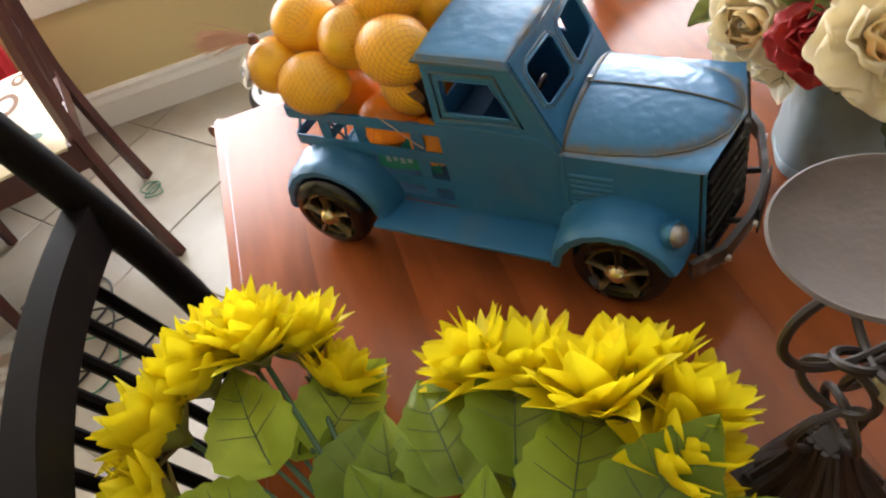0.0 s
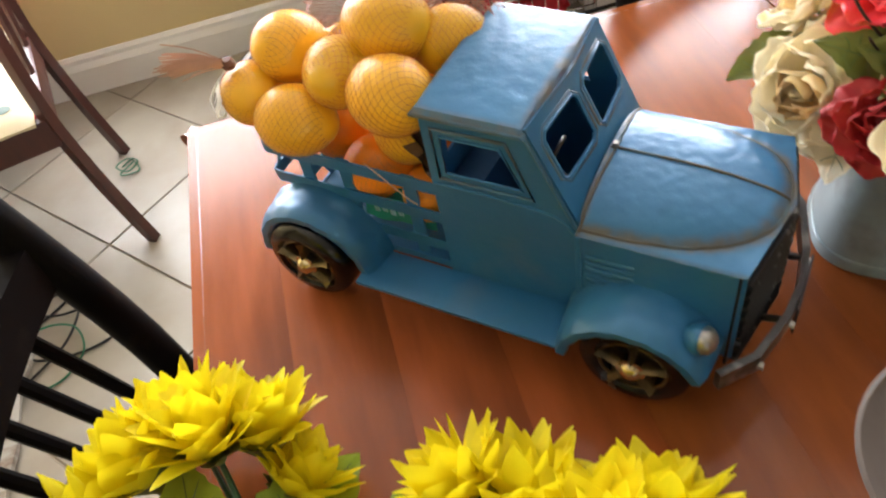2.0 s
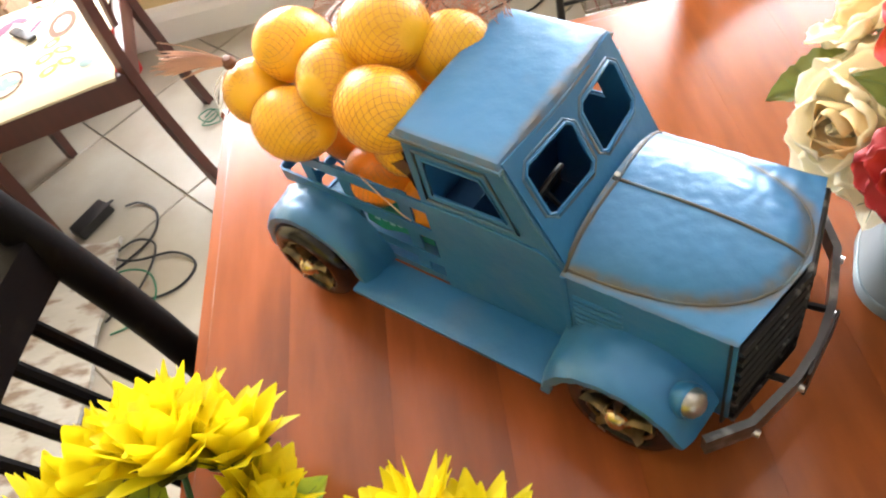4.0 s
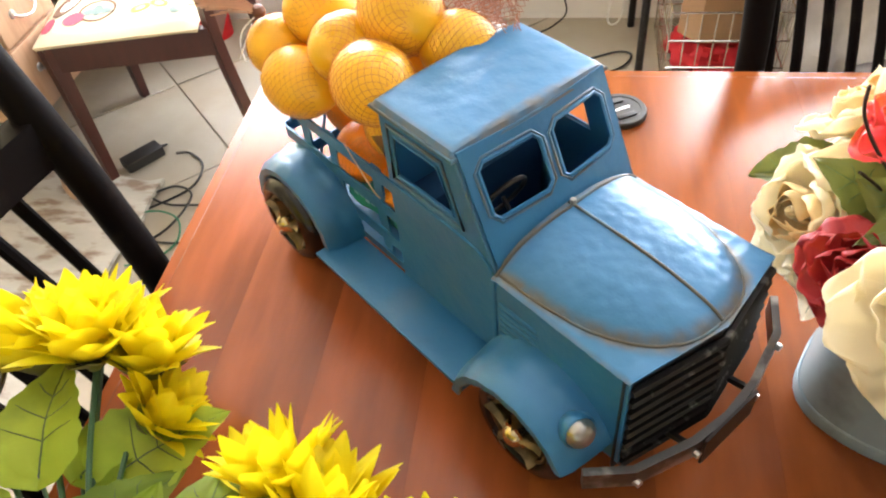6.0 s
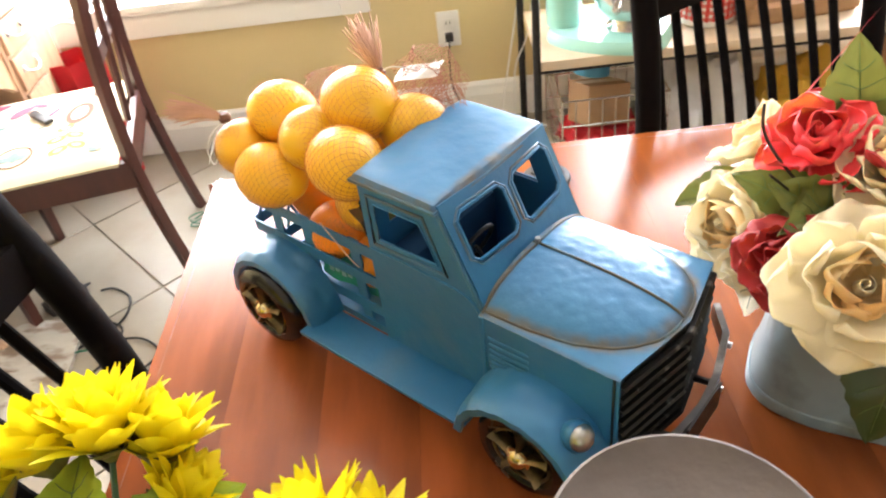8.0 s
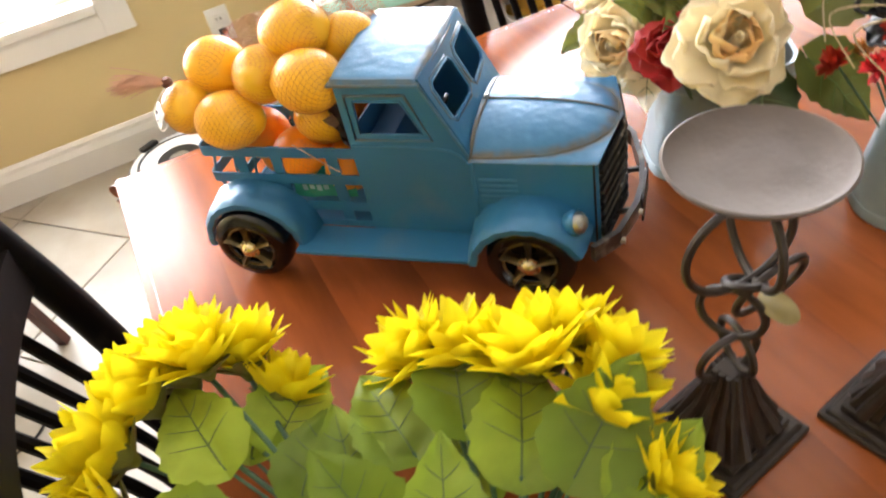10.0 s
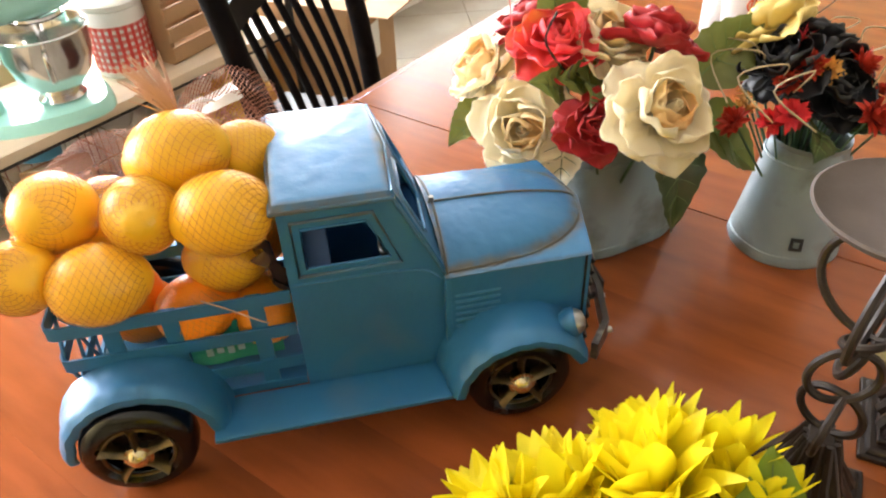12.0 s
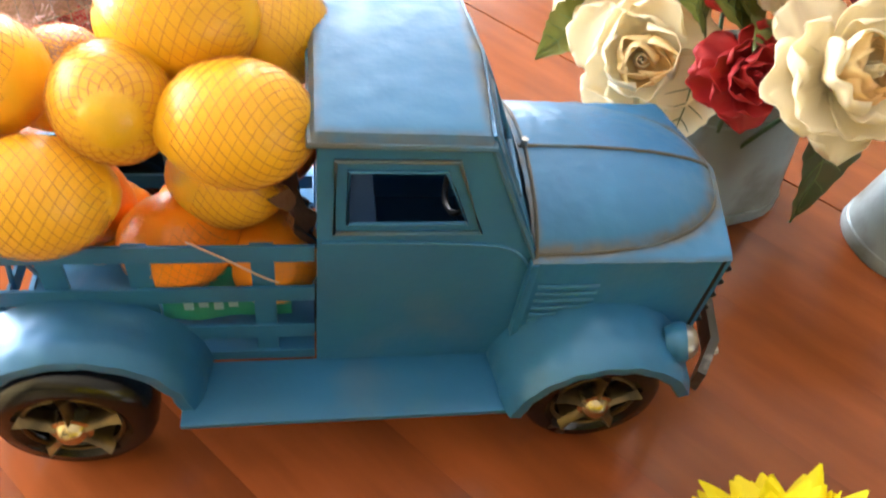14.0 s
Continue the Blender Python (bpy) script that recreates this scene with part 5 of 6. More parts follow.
black_chair(Matrix.Translation((-0.172, -0.190, 0)) @ pose(0, 0, 0, 0, 0, -90) @ Matrix.Translation((0.0, 0, 0)), "black painted spindle back chair pushed in at the table end")
bpy.context.view_layer.update()
black_chair(Matrix.Translation((0.655, 0.455, 0)) @ pose(0, 0, 0, 0, 0, 180 + 20), "black painted spindle back chair standing askew at the table")

# ---- chair with a printed seat ----
CH = Matrix.Translation((-0.8145, 1.149, 0)) @ pose(0, 0, 0, 0, 0, 13)
# its own axes: it faces -x, the back is at +x
ch = thing("dining_chair", CH, "dark red wooden chair with a flower print cushion", "chair")
for sy in (-1, 1):
    y = 0.205 * sy
    part("back_leg", tube(bmesh.new(), curve_pts([(0.27, y, 0), (0.246, y, 0.16), (0.226, y, 0.34), (0.222, y, 0.47), (0.236, y, 0.70), (0.285, y, 1.0)], 5), [0.0175] * 26, 4), M_DARKWOOD, ch, smooth=False)
    part("front_leg", tube(bmesh.new(), [(-0.152, y, 0), (-0.155, y, 0.415)], [0.016, 0.026], 4), M_DARKWOOD, ch, smooth=False)
    part("side_rail", cube(-0.145, 0.222, y - 0.012, y + 0.012, 0.345, 0.415, bev=0.003), M_DARKWOOD, ch)
part("front_rail", cube(-0.17, -0.145, -0.2, 0.2, 0.345, 0.415, bev=0.003), M_DARKWOOD, ch)
part("rear_rail", cube(0.2, 0.222, -0.19, 0.19, 0.345, 0.415, bev=0.003), M_DARKWOOD, ch)
for z in (0.62, 0.74, 0.86, 0.97):
    xo = 0.218 + 0.067 * ((z - 0.47) / 0.53) ** 1.4
    part("back_slat", sheet(bmesh.new(), lambda u, v: Vector((xo + 0.012 * (1 - (2 * u - 1) ** 2), 0.2 * (2 * u - 1), z + 0.035 * v + 0.012 * (1 - (2 * u - 1) ** 2))), 12, 1, 0.014), M_DARKWOOD, ch)
for sy in (-0.07, 0.07):
    part("back_splat", tube(bmesh.new(), [(0.222, sy, 0.45), (0.25, sy * 0.9, 0.72), (0.285, sy, 0.98)], 0.009, 4), M_DARKWOOD, ch)


def seat_z(x, y):
    q = max(abs(x) / 0.225, abs(y) / 0.225)
    return 0.417 + 0.034 * (1 - q ** 4) ** 0.5 if q < 1 else 0.417


seat = part("cushion", sheet(bmesh.new(), lambda u, v: Vector((0.014 + 0.186 * (2 * u - 1), 0.234 * (2 * v - 1), seat_z(0.222 * (2 * u - 1), 0.222 * (2 * v - 1)))), 24, 24, 0.01), M_SEAT, ch, "cream fabric cushion with brown and pink flower print")


def blot(cx, cy, rx, ry, turn, material, inner=0.0):
    c, s = math.cos(radians(turn)), math.sin(radians(turn))

    def f(u, v):
        a, k = 2 * math.pi * u, inner + (1 - inner) * v
        px, py = rx * k * math.cos(a), ry * k * math.sin(a)
        x, y = cx + c * px - s * py, cy + s * px + c * py
        return Vector((0.014 + 0.838 * x, 1.054 * y, seat_z(x, y) + 0.0012))
    part("print", sheet(bmesh.new(), f, 22, 2 if inner else 4, wrap=True), material, seat)


for a in ((-0.12, -0.155, 0.03, 0.022, 20, M_FP, 0), (-0.19, -0.165, 0.02, 0.03, 0, M_FP, 0), (-0.06, -0.13, 0.052, 0.042, 10, M_FB, 0.86), (-0.06, -0.13, 0.014, 0.022, 0, M_FG, 0), (-0.04, -0.135, 0.022, 0.012, 0, M_FG, 0), (-0.08, -0.135, 0.022, 0.012, 0, M_FG, 0),
          (-0.155, -0.085, 0.055, 0.03, 60, M_FB, 0), (-0.15, -0.085, 0.035, 0.018, 60, M_FW, 0), (0.10, 0.03, 0.055, 0.038, 70, M_FB, 0), (0.10, 0.03, 0.034, 0.022, 70, M_FW, 0),
          (0.06, -0.14, 0.028, 0.014, 20, M_FO, 0.5), (0.11, -0.13, 0.028, 0.014, -20, M_FO, 0.5), (0.05, -0.09, 0.028, 0.014, 20, M_FO, 0.5), (0.10, -0.08, 0.028, 0.014, -20, M_FO, 0.5), (0.07, -0.04, 0.026, 0.014, 20, M_FO, 0.5),
          (-0.08, 0.10, 0.04, 0.02, 40, M_FP, 0), (-0.03, 0.12, 0.03, 0.012, -30, M_FP, 0), (0.02, 0.06, 0.03, 0.008, 50, M_FP, 0), (-0.14, 0.03, 0.03, 0.01, 0, M_FG, 0), (-0.02, -0.02, 0.03, 0.004, 30, M_FG, 0), (-0.16, 0.16, 0.035, 0.02, 10, M_FP, 0), (0.16, -0.16, 0.02, 0.014, 0, M_FG, 0), (0.05, 0.16, 0.04, 0.02, 0, M_FO, 0.5), (0.15, 0.14, 0.035, 0.02, 70, M_FB, 0.4)):
    blot(*a)
pen = thing("eyeglass_case", CH @ pose(0.005, 0.035, 0.453, 0, 0, 35), "small slim black case lying on the cushion", "case")
part("body", cube(-0.012, 0.012, -0.045, 0.045, 0, 0.011, bev=0.004), M_PLASTIC, pen)
part("band", cube(-0.0124, 0.0124, 0.008, 0.012, -0.0004, 0.0114, bev=0.004), M_INK, pen)

# ---- vanity desk ----
DX, DT = -0.965, 0.655
desk = thing("vanity_desk", pose(0, 0, 0), "light oak vanity desk with drawers and metal pulls", "desk")
part("top", cube(X0 + 0.02, DX + 0.025, 0.80, 1.70, DT - 0.022, DT, bev=0.006), M_DESK, desk)
for y0, y1 in ((0.825, 1.06), (1.40, 1.685)):
    part("pedestal", cube(X0 + 0.03, DX, y0, y1, 0.26, DT - 0.022, bev=0.004), M_DESK, desk)
    for yy in ((y0 + 0.02,) if y0 < 1 else (y1 - 0.02,)):
        part("leg", tube(bmesh.new(), curve_pts([(DX - 0.02, yy, 0.27), (DX + 0.0, yy, 0.16), (DX - 0.03, yy, 0.05), (DX - 0.015, yy, 0)], 4), [0.026, 0.026, 0.025, 0.024, 0.022, 0.02, 0.019, 0.018, 0.017, 0.016, 0.016, 0.018, 0.018], 8), M_DESK, desk)
    part("leg", cube(X0 + 0.03, X0 + 0.06, y0, y0 + 0.03, 0, 0.26), M_DESK, desk)


def arch(u, v):
    y = 1.06 + 0.34 * u
    return Vector((DX - 0.006, y, 0.5 + (DT - 0.022 - 0.5) * v - (0.06 * (abs(2 * u - 1) ** 2.5)) * (1 - v)))


part("kneehole_apron", sheet(bmesh.new(), arch, 16, 2, 0.018), M_DESK, desk)


def drawer(y0, y1, z0, z1):
    d = part("drawer", cube(DX, DX + 0.012, y0, y1, z0, z1, bev=0.004), M_DESK, desk)
    y, z = (y0 + y1) / 2, (z0 + z1) / 2
    h = part("pull", tube(bmesh.new(), curve_pts([(DX + 0.012, y - 0.04, z + 0.006), (DX + 0.024, y - 0.03, z - 0.004), (DX + 0.03, y, z - 0.012), (DX + 0.024, y + 0.03, z - 0.004), (DX + 0.012, y + 0.04, z + 0.006)], 5), 0.0028, 7), M_CHROME, d, "ornate silver drawer pull")
    for s in (-0.04, 0.04):
        part("rosette", lathe(bmesh.new(), [(0.011, 0), (0.009, 0.004), (0.004, 0.006), (0, 0.006)], 12, Matrix.Translation((DX + 0.0115, y + s, z + 0.006)) @ pose(0, 0, 0, 0, 90, 0)), M_CHROME, h)


for y0, y1, zs in ((0.845, 1.045, ((0.28, 0.435), (0.445, 0.537), (0.547, 0.628))), (1.415, 1.56, ((0.28, 0.42), (0.43, 0.525), (0.535, 0.622)))):
    for z0, z1 in zs:
        drawer(y0, y1, z0, z1)
dr = part("drawer", cube(DX + 0.013, DX + 0.022, 1.10, 1.36, 0.565, 0.622, bev=0.003), M_DESK, desk)
part("knob", lathe(bmesh.new(), [(0.006, 0), (0.005, 0.01), (0.011, 0.016), (0.009, 0.024), (0, 0.026)], 14, Matrix.Translation((DX + 0.022, 1.23, 0.593)) @ pose(0, 0, 0, 0, 90, 0)), M_CHROME, dr)
gb = thing("gift_bag", pose(-0.92, 1.66, 0.0, 0, 0, 12), "red patterned paper bag standing beside the desk", "bag")
part("bag", sheet(bmesh.new(), lambda u, v: Vector((0.075 * math.cos(6.283 * u) * (1 + 0.15 * v), 0.06 * math.sin(6.283 * u) * (1 + 0.15 * v) + 0.008 * math.sin(9 * u * 6.28) * v, 0.0 + 0.42 * v)), 24, 8, wrap=True), M_CLOTH_RED, gb)
part("handle", tube(bmesh.new(), curve_pts([(-0.04, 0.05, 0.42), (-0.03, 0.05, 0.5), (0.03, 0.05, 0.5), (0.04, 0.05, 0.42)], 6), 0.003, 6), M_FW, gb)

# stone patterned mat under the chairs, power brick and wires
mat_ = bmesh.new()
sheet(mat_, lambda u, v: Vector((-1.28 + 0.50 * u + 0.02 * noise.noise(Vector((v * 4, 0, 1))), 0.02 + 0.9 * v + 0.02 * noise.noise(Vector((u * 4, 5, 1))), 0.018 + 0.010 * noise.noise(Vector((u * 5, v * 8, 3))))), 26, 40, 0.012)
solo("stone_mat", mat_, M_SLATE, "crumpled grey mat with a stone print on the floor", "mat")
br = thing("power_brick", pose(-0.876, 1.006, 0.002, 0, 0, 52), "black power adapter lying on the tiles", "adapter")
part("body", cube(-0.055, 0.055, -0.025, 0.025, 0, 0.03, bev=0.006), M_PLASTIC, br)
part("strain_relief", tube(bmesh.new(), [(0.053, 0, 0.015), (0.075, 0, 0.012)], [0.006, 0.003], 8), M_PLASTIC, br)
cable("black adapter cable coiled on the tiles", [(-0.79, 1.03, 0.012), (-0.755, 1.04, 0.005), (-0.70, 0.99, 0.005), (-0.70, 0.9, 0.005), (-0.78, 0.82, 0.005), (-0.83, 0.80, 0.006), (-0.78, 0.72, 0.005), (-0.68, 0.70, 0.005), (-0.60, 0.72, 0.005), (-0.57, 0.78, 0.005), (-0.63, 0.83, 0.008), (-0.73, 0.83, 0.009), (-0.79, 0.86, 0.009), (-0.74, 0.90, 0.009), (-0.68, 0.86, 0.012), (-0.70, 0.74, 0.012), (-0.78, 0.66, 0.005)], 0.0032, M_PLASTIC, 6)
cable("thin green wire on the tiles", [(-0.81, 0.79, 0.012), (-0.74, 0.80, 0.013), (-0.68, 0.77, 0.014), (-0.66, 0.70, 0.008), (-0.70, 0.64, 0.005), (-0.76, 0.62, 0.005)], 0.0026, M_GREEN_WIRE)
cable("tangle of thin green wire on the tiles", [(-0.60, 1.33, 0.006), (-0.57, 1.35, 0.012), (-0.55, 1.32, 0.018), (-0.58, 1.30, 0.010), (-0.61, 1.32, 0.02), (-0.58, 1.36, 0.008), (-0.55, 1.30, 0.005), (-0.60, 1.29, 0.012), (-0.57, 1.34, 0.006)], 0.002, M_GREEN_WIRE)

# ---- robot vacuum ----
rv = thing("robot_vacuum", pose(-0.066, 1.508, 0, 0, 0, 30), "white and black round robot vacuum on the tiles", "robot vacuum")
part("body", lathe(bmesh.new(), [(0, 0.012), (0.16, 0.012), (0.168, 0.02), (0.17, 0.05), (0.168, 0.075), (0.160, 0.084), (0.155, 0.086)], 60), M_PLASTIC, rv)
part("top", lathe(bmesh.new(), [(0.0, 0.089), (0.12, 0.089), (0.150, 0.088), (0.155, 0.085), (0.152, 0.083), (0, 0.083)], 60), M_WHITEPLASTIC, rv, "white glossy top")
part("dial", lathe(bmesh.new(), [(0.0, 0.0905), (0.066, 0.0905), (0.068, 0.089)], 40), M_PLASTIC, rv)
part("button", lathe(bmesh.new(), [(0.0, 0.0935), (0.028, 0.0930), (0.031, 0.0905)], 30), M_CHROME, rv)
part("bumper_slot", tube(bmesh.new(), [(0.128 * math.cos(a), 0.128 * math.sin(a), 0.0892) for a in (math.radians(20 + i * 5) for i in range(29))], 0.005, 6, flat=0.3), M_PLASTIC, rv)
part("sensor", cube(-0.03, 0.03, 0.135, 0.16, 0.085, 0.1, bev=0.004), M_PLASTIC, rv)
for s in (-1, 1):
    part("wheel", lathe(bmesh.new(), [(0, -0.01), (0.024, -0.01), (0.024, 0.01), (0, 0.01)], 16, pose(s * 0.11, 0, 0.024, 0, 90, 0)), M_TYRE, rv)

# ---- shelf rack with kitchen things ----
RX0, RX1, RY0, RY1, SZ, SU = 0.452, 1.42, 1.345, 1.715, 0.375, 0.775
rack = thing("shelf_rack", pose(0, 0, 0), "black metal rack with pale wooden shelves", "rack")
for x in (RX0 - 0.008, RX1):
    for y in (RY0, RY1):
        p = part("post", tube(bmesh.new(), [(x, y, 0), (x, y, 1.3)], 0.011, 10), M_BLACK_METAL, rack)
        part("collar", tube(bmesh.new(), [(x, y, SU - 0.045), (x, y, SU - 0.02)], 0.016, 10), M_BLACK_METAL, p)
for z in (SZ, SU):
    part("shelf", cube(RX0, RX1, RY0 + 0.0, RY1, z - 0.028, z, bev=0.003), M_SHELFWOOD, rack)
for z in (0.06, SZ - 0.035):
    part("rail", tube(bmesh.new(), [(RX0, RY0 + 0.012, z), (RX1, RY0 + 0.012, z)], 0.006, 8), M_BLACK_METAL, rack)

# stand mixer
mx = thing("stand_mixer", pose(0.63, 1.49, SZ, 0, 0, -118), "aqua enamel stand mixer with a steel bowl", "mixer")


def slab(L0, L1, w0, w1, z0, z1):
    def f(u, v):
        a = 2 * math.pi * u
        s = 0.5 + 0.5 * math.cos(a)
        y = (L0 + (L1 - L0) * s)
        w = (w0 + (w1 - w0) * s) * abs(math.sin(a)) ** 0.55 * math.copysign(1, math.sin(a))
        k = 1 - 0.07 * v * v
        return Vector((w * k, y * k, z0 + (z1 - z0) * v))
    bm = sheet(bmesh.new(), f, 40, 4, wrap=True)
    bmesh.ops.contextual_create(bm, geom=[e for e in bm.edges if e.is_boundary])
    bmesh.ops.holes_fill(bm, edges=[e for e in bm.edges if e.is_boundary], sides=0)
    return bm


part("base", slab(-0.13, 0.21, 0.13, 0.13, 0.0, 0.032), M_AQUA, mx)
part("column", sheet(bmesh.new(), lambda u, v: Vector(((0.062 - 0.012 * v) * math.cos(6.283 * u), -0.09 + (0.052 - 0.008 * v) * math.sin(6.283 * u) - 0.01 * v, 0.03 + 0.22 * v)), 26, 6, wrap=True), M_AQUA, mx)
head = bmesh.new()
sheet(head, lambda u, v: Vector((0.062 * math.sin(math.pi * (0.04 + 0.92 * v)) ** 0.45 * math.cos(6.283 * u), -0.15 + 0.34 * v, 0.29 + 0.058 * math.sin(math.pi * (0.04 + 0.92 * v)) ** 0.45 * math.sin(6.283 * u))), 26, 18, wrap=True)
bmesh.ops.holes_fill(head, edges=[e for e in head.edges if e.is_boundary], sides=0)
part("motor_head", head, M_AQUA, mx)
bowl = part("bowl", lathe(bmesh.new(), [(0.055, 0.033), (0.06, 0.036), (0.045, 0.05), (0.06, 0.06), (0.09, 0.10), (0.106, 0.15), (0.110, 0.205), (0.114, 0.21), (0.112, 0.213), (0.106, 0.205), (0.102, 0.15), (0.086, 0.103), (0.05, 0.066), (0, 0.062)], 44, Matrix.Translation((0, 0.09, 0))), M_STEEL, mx, "polished steel bowl")
part("handle", tube(bmesh.new(), curve_pts([(0.105, 0.09, 0.19), (0.14, 0.09, 0.185), (0.145, 0.09, 0.13), (0.1, 0.09, 0.11)], 6), 0.006, 8), M_STEEL, bowl)
part("beater_shaft", tube(bmesh.new(), [(0, 0.09, 0.25), (0, 0.09, 0.14)], 0.012, 10), M_STEEL, mx)
part("trim_band", tube(bmesh.new(), [(0.063 * math.cos(a), 0.09 + 0.063 * math.sin(a), 0.245) for a in (i * math.pi / 14 for i in range(28))], 0.006, 6, True), M_STEEL, mx)

# checked canister
cn = thing("canister", pose(0.945, 1.51, SZ), "white canister with a red gingham band", "canister")
part("body", lathe(bmesh.new(), [(0, 0.002), (0.075, 0.002), (0.078, 0.006), (0.080, 0.15), (0.078, 0.18), (0.074, 0.186)], 48), M_WHITEPLASTIC, cn)
for i in range(7):
    z = 0.022 + i * 0.019
    part("check_band", lathe(bmesh.new(), [(0.0798, z), (0.0806, z), (0.0806, z + 0.0095), (0.0798, z + 0.0095)], 48), surf("pink_glaze", (0.62, 0.2, 0.17), 0.3) if i == 0 else bpy.data.materials["pink_glaze"], cn)
for i in range(26):
    a0 = 2 * math.pi * i / 26
    bm = sheet(bmesh.new(), lambda u, v: Vector((0.0812 * math.cos(a0 + 0.12 * u), 0.0812 * math.sin(a0 + 0.12 * u), 0.02 + 0.125 * v)), 3, 1)
    part("check_stripe", bm, M_REDCHECK, cn)
ld = part("lid", lathe(bmesh.new(), [(0.078, 0.184), (0.083, 0.188), (0.083, 0.200), (0.07, 0.206), (0.02, 0.21), (0, 0.21)], 48), M_WHITEPLASTIC, cn)
part("knob", lathe(bmesh.new(), [(0.007, 0.208), (0.006, 0.218), (0.014, 0.225), (0.012, 0.234), (0, 0.237)], 18), M_GOLDPETAL, ld)
cr = thing("wooden_crate", pose(1.17, 1.52, SZ, 0, 0, 8), "slatted wooden crate on the shelf", "crate")
for i in range(4):
    part("slat", cube(-0.16, 0.16, -0.1, -0.09, 0.01 + i * 0.055, 0.05 + i * 0.055, bev=0.002), M_CARD, cr)
    part("slat", cube(-0.16, 0.16, 0.09, 0.1, 0.01 + i * 0.055, 0.05 + i * 0.055, bev=0.002), M_CARD, cr)
for x in (-0.15, 0.15):
    part("end_board", cube(x - 0.008, x + 0.008, -0.089, 0.089, 0, 0.22, bev=0.002), M_CARD, cr)
part("bottom", cube(-0.14, 0.14, -0.089, 0.089, 0.0, 0.01), M_CARD, cr)

# wire basket under the shelf with a box and red cloth
bk = thing("wire_basket", pose(0.665, 1.53, 0), "silver wire basket on the floor under the shelf", "basket")
bw, bd, bh = 0.15, 0.17, 0.24
for z in (0.006, 0.08, 0.16, bh):
    part("hoop", tube(bmesh.new(), [(-bw, -bd, z), (bw, -bd, z), (bw, bd, z), (-bw, bd, z)], 0.0028, 6, True), M_STEEL, bk)
for i in range(9):
    x = -bw + 2 * bw * i / 8
    part("wire", tube(bmesh.new(), [(x, -bd, bh), (x, -bd, 0.006), (x, bd, 0.006), (x, bd, bh)], 0.0018, 5), M_STEEL, bk)
for i in range(8):
    y = -bd + 2 * bd * (i + 0.5) / 8
    part("wire", tube(bmesh.new(), [(-bw, y, bh), (-bw, y, 0.006), (bw, y, 0.006), (bw, y, bh)], 0.0018, 5), M_STEEL, bk)


def heap(name, c, r, h, material, label, category, seed):
    off = Vector((seed * 2.3, seed, seed * 0.7))

    def f(u, v):
        a, e = 6.283 * u, math.pi / 2 * v
        p = Vector((math.cos(a) * math.cos(e), math.sin(a) * math.cos(e), math.sin(e)))
        k = 1 + 0.35 * noise.noise(p * 2.2 + off) + 0.16 * noise.noise(p * 6 + off)
        return Vector((c[0] + p.x * r[0] * k, c[1] + p.y * r[1] * k, c[2] + p.z * h * k))
    bm = sheet(bmesh.new(), f, 36, 14, wrap=True)
    bmesh.ops.holes_fill(bm, edges=[e for e in bm.edges if e.is_boundary], sides=0)
    bmesh.ops.remove_doubles(bm, verts=bm.verts, dist=1e-5)
    return solo(name, bm, material, label, category)


heap("red_cloth", (0.665, 1.53, 0.012), (0.12, 0.14), 0.09, M_CLOTH_RED, "crumpled bright red cloth in the wire basket", "cloth", 3)
cb = thing("cardboard_box", pose(0.64, 1.48, 0.10, -14, 10, 18), "brown cardboard box tilted in the wire basket", "box")
part("carton", cube(-0.07, 0.07, -0.06, 0.06, 0, 0.12, bev=0.003), M_CARD, cb)
part("tape_strip", cube(-0.071, 0.071, -0.02, 0.02, 0.1195, 0.1212), M_SHELFWOOD, cb)
tp = thing("tape_roll", pose(0.625, 1.51, 0.245, -10, 8, 0), "blue and white roll of tape on the box", "tape roll")
part("roll", lathe(bmesh.new(), [(0.03, 0), (0.052, 0), (0.052, 0.045), (0.03, 0.045), (0.03, 0)], 30), M_TAPE, tp)
part("core", lathe(bmesh.new(), [(0.027, 0.001), (0.03, 0.001), (0.03, 0.046), (0.027, 0.046), (0.027, 0.001)], 30), M_WHITEPLASTIC, tp)
heap("plastic_wrap", (0.96, 1.52, 0.0), (0.15, 0.16), 0.30, M_WRAP, "crumpled clear plastic packaging under the shelf", "packaging", 9)
heap("mustard_bag", (1.25, 1.50, 0.0), (0.17, 0.15), 0.22, M_YELLOWBAG, "crumpled mustard yellow cloth bag on the floor", "bag", 14)
bxs = thing("storage_box", pose(1.62, 1.38, 0, 0, 0, 14), "brown cardboard box standing on the floor", "box")
part("carton", cube(-0.16, 0.16, -0.16, 0.16, 0, 0.42, bev=0.004), M_CARD, bxs)
part("flap", cube(-0.16, 0.16, -0.30, -0.165, 0.405, 0.41, m=pose(0, -0.0, 0.0, 0, 0, 0)), M_CARD, bxs)
part("sticker", cube(-0.08, 0.04, -0.1625, -0.1602, 0.2, 0.32), M_WHITEPLASTIC, bxs)
bt = thing("storage_tub", pose(1.05, 0.95, 0, 0, 0, 20), "dark brown lidded storage tub behind the chair", "tub")
part("body", cube(-0.17, 0.17, -0.13, 0.13, 0, 0.28, bev=0.02), M_DARKWOOD, bt)
part("lid", cube(-0.18, 0.18, -0.14, 0.14, 0.28, 0.305, bev=0.008), M_IRON, bt)

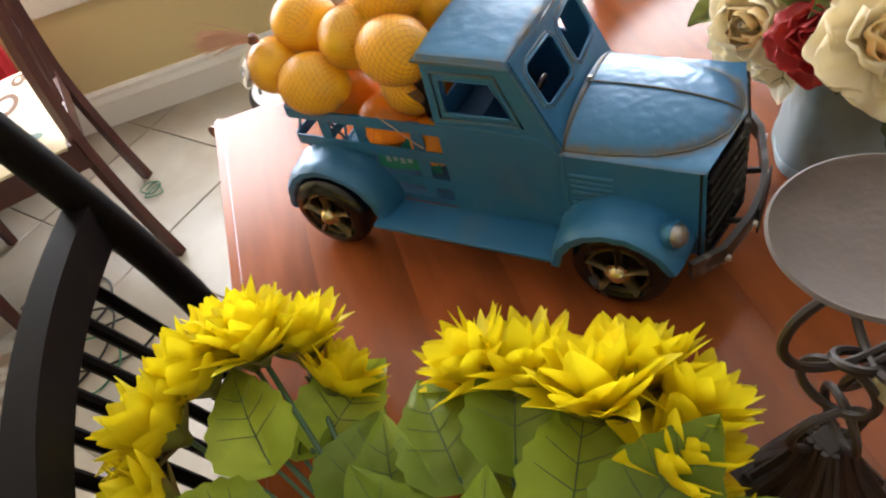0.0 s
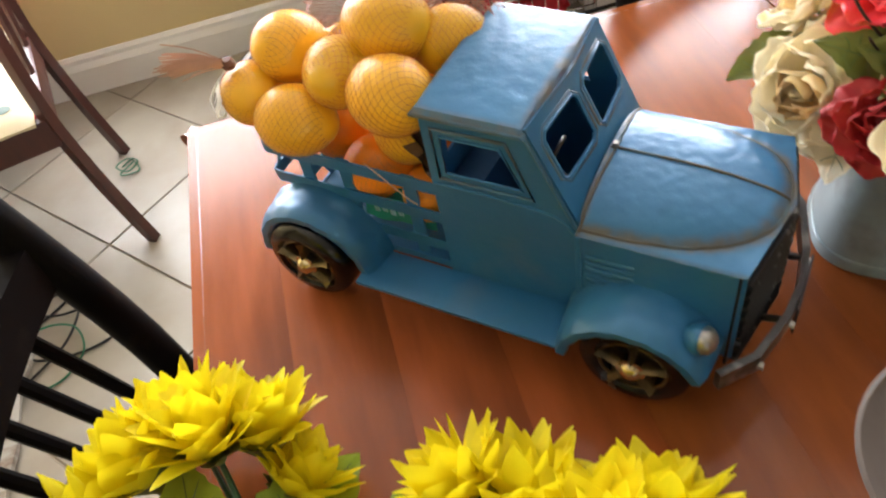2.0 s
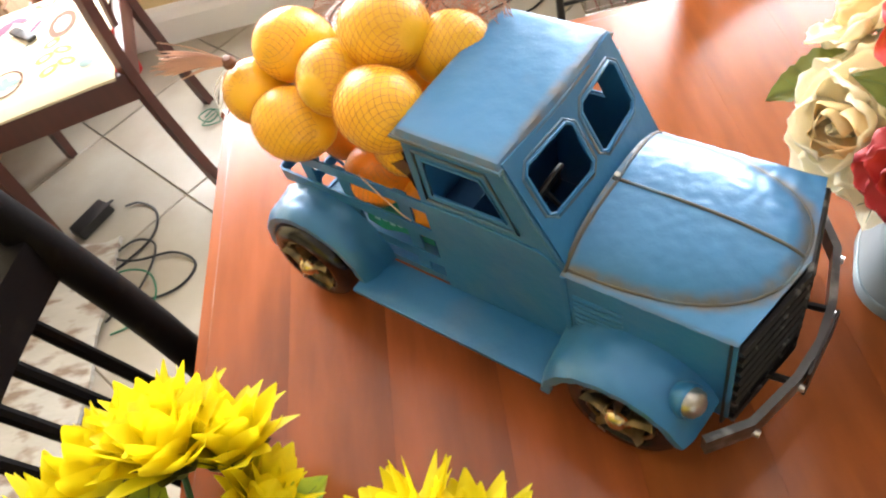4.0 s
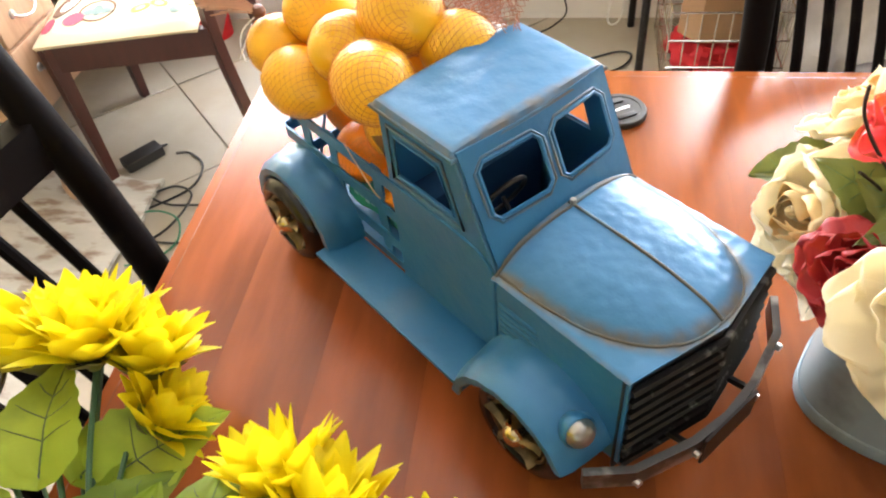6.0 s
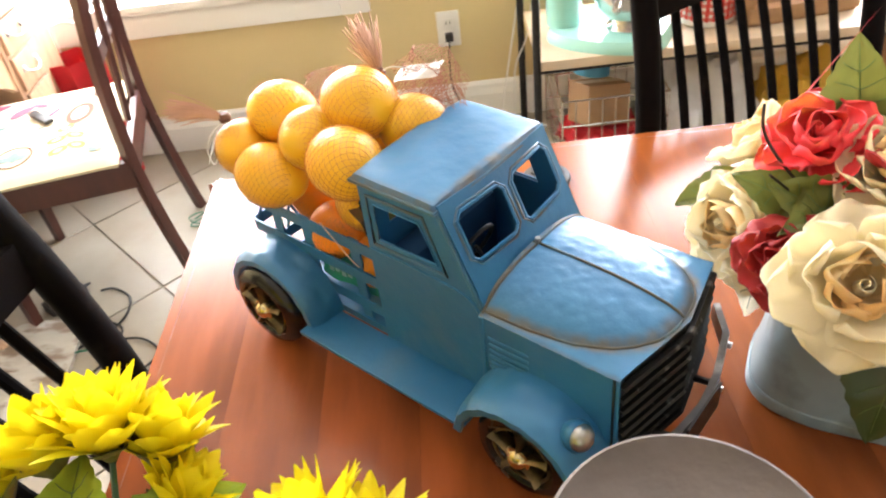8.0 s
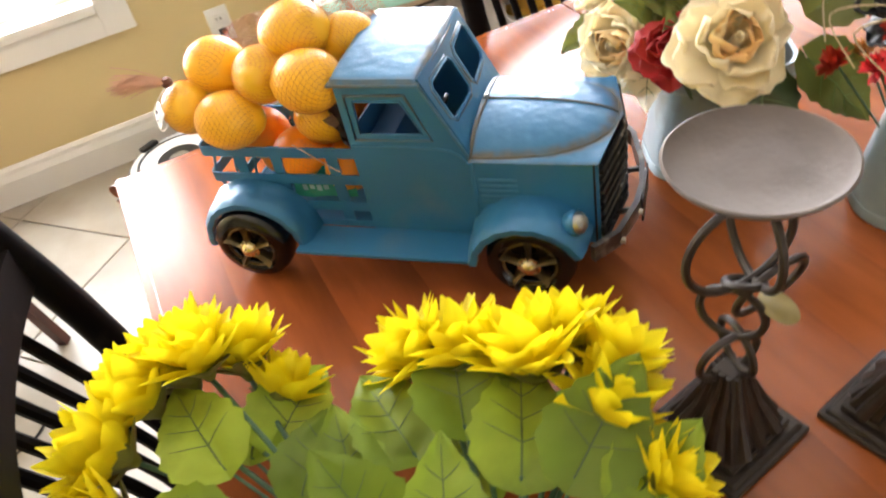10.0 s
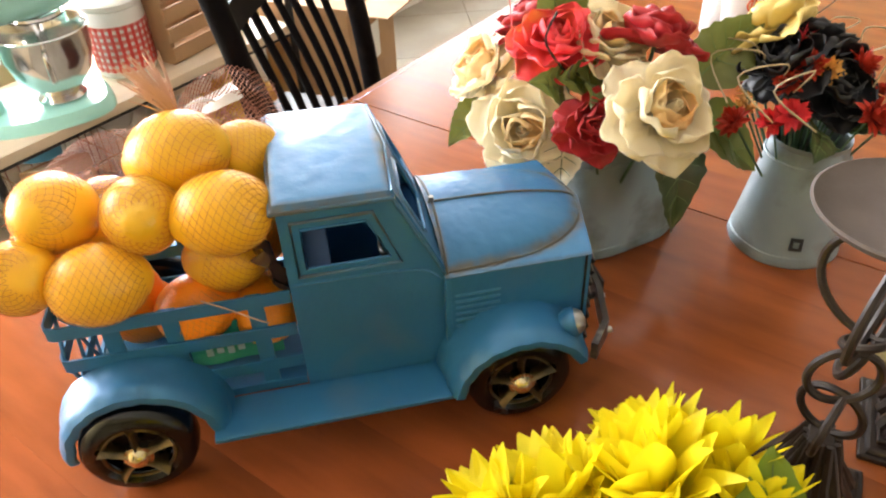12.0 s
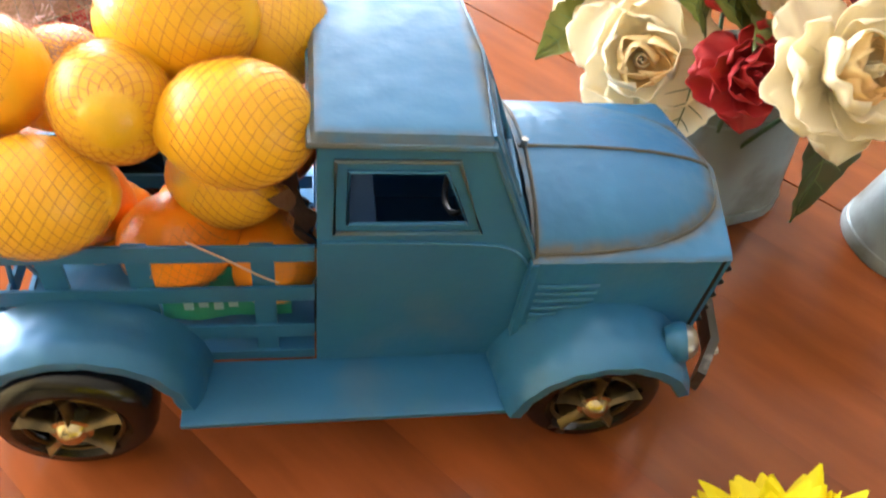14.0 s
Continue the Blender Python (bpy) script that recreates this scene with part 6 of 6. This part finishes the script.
# ---- at the far end of the table ----
cup = thing("white_cup", pose(1.096, -0.083, TT, 0, 0, 30), "white cup with an orange printed swirl on the table", "cup")
part("body", lathe(bmesh.new(), [(0, 0), (0.033, 0), (0.036, 0.004), (0.042, 0.115), (0.043, 0.12), (0.0405, 0.12), (0.034, 0.006), (0, 0.006)], 28, Matrix()), M_WHITEPLASTIC, cup)
for k in range(3):
    a0 = radians(190 + 8 * k)
    part("print_swirl", tube(bmesh.new(), [(0.0405 * math.cos(a0 + 0.35 * math.cos(q)), 0.0405 * math.sin(a0 + 0.35 * math.cos(q)), 0.07 + 0.012 * (k + 1) * math.sin(q)) for q in (i * 0.42 for i in range(15))], 0.0014, 5), surf("orange_print", (0.6, 0.12, 0.04), 0.5), cup)
jar = thing("glass_jar", pose(1.103, -0.049, TT), "small pale jar with a silver lid on the table", "jar")
part("body", lathe(bmesh.new(), [(0, 0), (0.03, 0), (0.034, 0.006), (0.034, 0.06), (0.029, 0.07), (0.029, 0.076)], 24, Matrix()), M_WRAP, jar)
part("lid", lathe(bmesh.new(), [(0.0315, 0.068), (0.0315, 0.083), (0.029, 0.085), (0, 0.085)], 24, Matrix()), M_STEEL, jar, "silver screw lid")

# ---- table planks and floor tiles ----
pw = 0.0895
n_pl = math.ceil((TX1 - TX0) / pw)
bm = cube(0.00004, pw - 0.00004, TY0 + 0.0002, TY1 - 0.0002, TT - 0.0034, TT - 0.0002)
p0 = part("plank", bm, M_TABLE, table)
p0.location.x = TX0
for i in range(1, n_pl):
    p = bpy.data.objects.new("plank", p0.data)
    scene.collection.objects.link(p)
    p.parent = table
    p.location.x = TX0 + i * pw + (0.0022 if i >= 8 else 0)
    if i == n_pl - 1:
        p.scale.x = (TX1 - TX0 - i * pw - 0.002) / pw
ts = 0.452
tile_me = None
ang = -48
ca, sa = math.cos(radians(ang)), math.sin(radians(ang))
def tile_mesh(m):
    return cube(-ts / 2 + 0.002, ts / 2 - 0.002, -ts / 2 + 0.002, ts / 2 - 0.002, -0.008, 0.0, bev=0.002, seg=1, m=m)


k = 0
for i in range(-24, 25):
    for j in range(-24, 25):
        a, b = (i + 0.5) * ts + 0.170, (j + 0.5) * ts + 0.228
        x, y = ca * a - sa * b, sa * a + ca * b
        if not (X0 - 0.3 < x < X1 + 0.3 and Y0 - 0.3 < y < Y1 + 0.3):
            continue
        m = pose(x, y, 0, 0, 0, ang + 90 * (k % 4))
        if X0 + 0.3 < x < X1 - 0.3 and Y0 + 0.3 < y < Y1 - 0.3:
            if tile_me is None:
                t = part("tile", tile_mesh(Matrix()), M_TILE, floor)
                tile_me = t.data
            else:
                t = bpy.data.objects.new("tile", tile_me)
                scene.collection.objects.link(t)
                t.parent = floor
            t.location, t.rotation_euler = (x, y, 0), (0, 0, radians(ang + 90 * (k % 4)))
        else:
            # tiles cut along the walls
            bm = tile_mesh(m)
            for co, no in (((X0, 0, 0), (-1, 0, 0)), ((X1, 0, 0), (1, 0, 0)), ((0, Y1, 0), (0, 1, 0)), ((0, Y0, 0), (0, -1, 0))):
                bmesh.ops.bisect_plane(bm, geom=bm.verts[:] + bm.edges[:] + bm.faces[:], plane_co=co, plane_no=no, clear_outer=True)
            if not bm.faces:
                bm.free()
                continue
            part("tile", bm, M_TILE, floor)
        k += 1
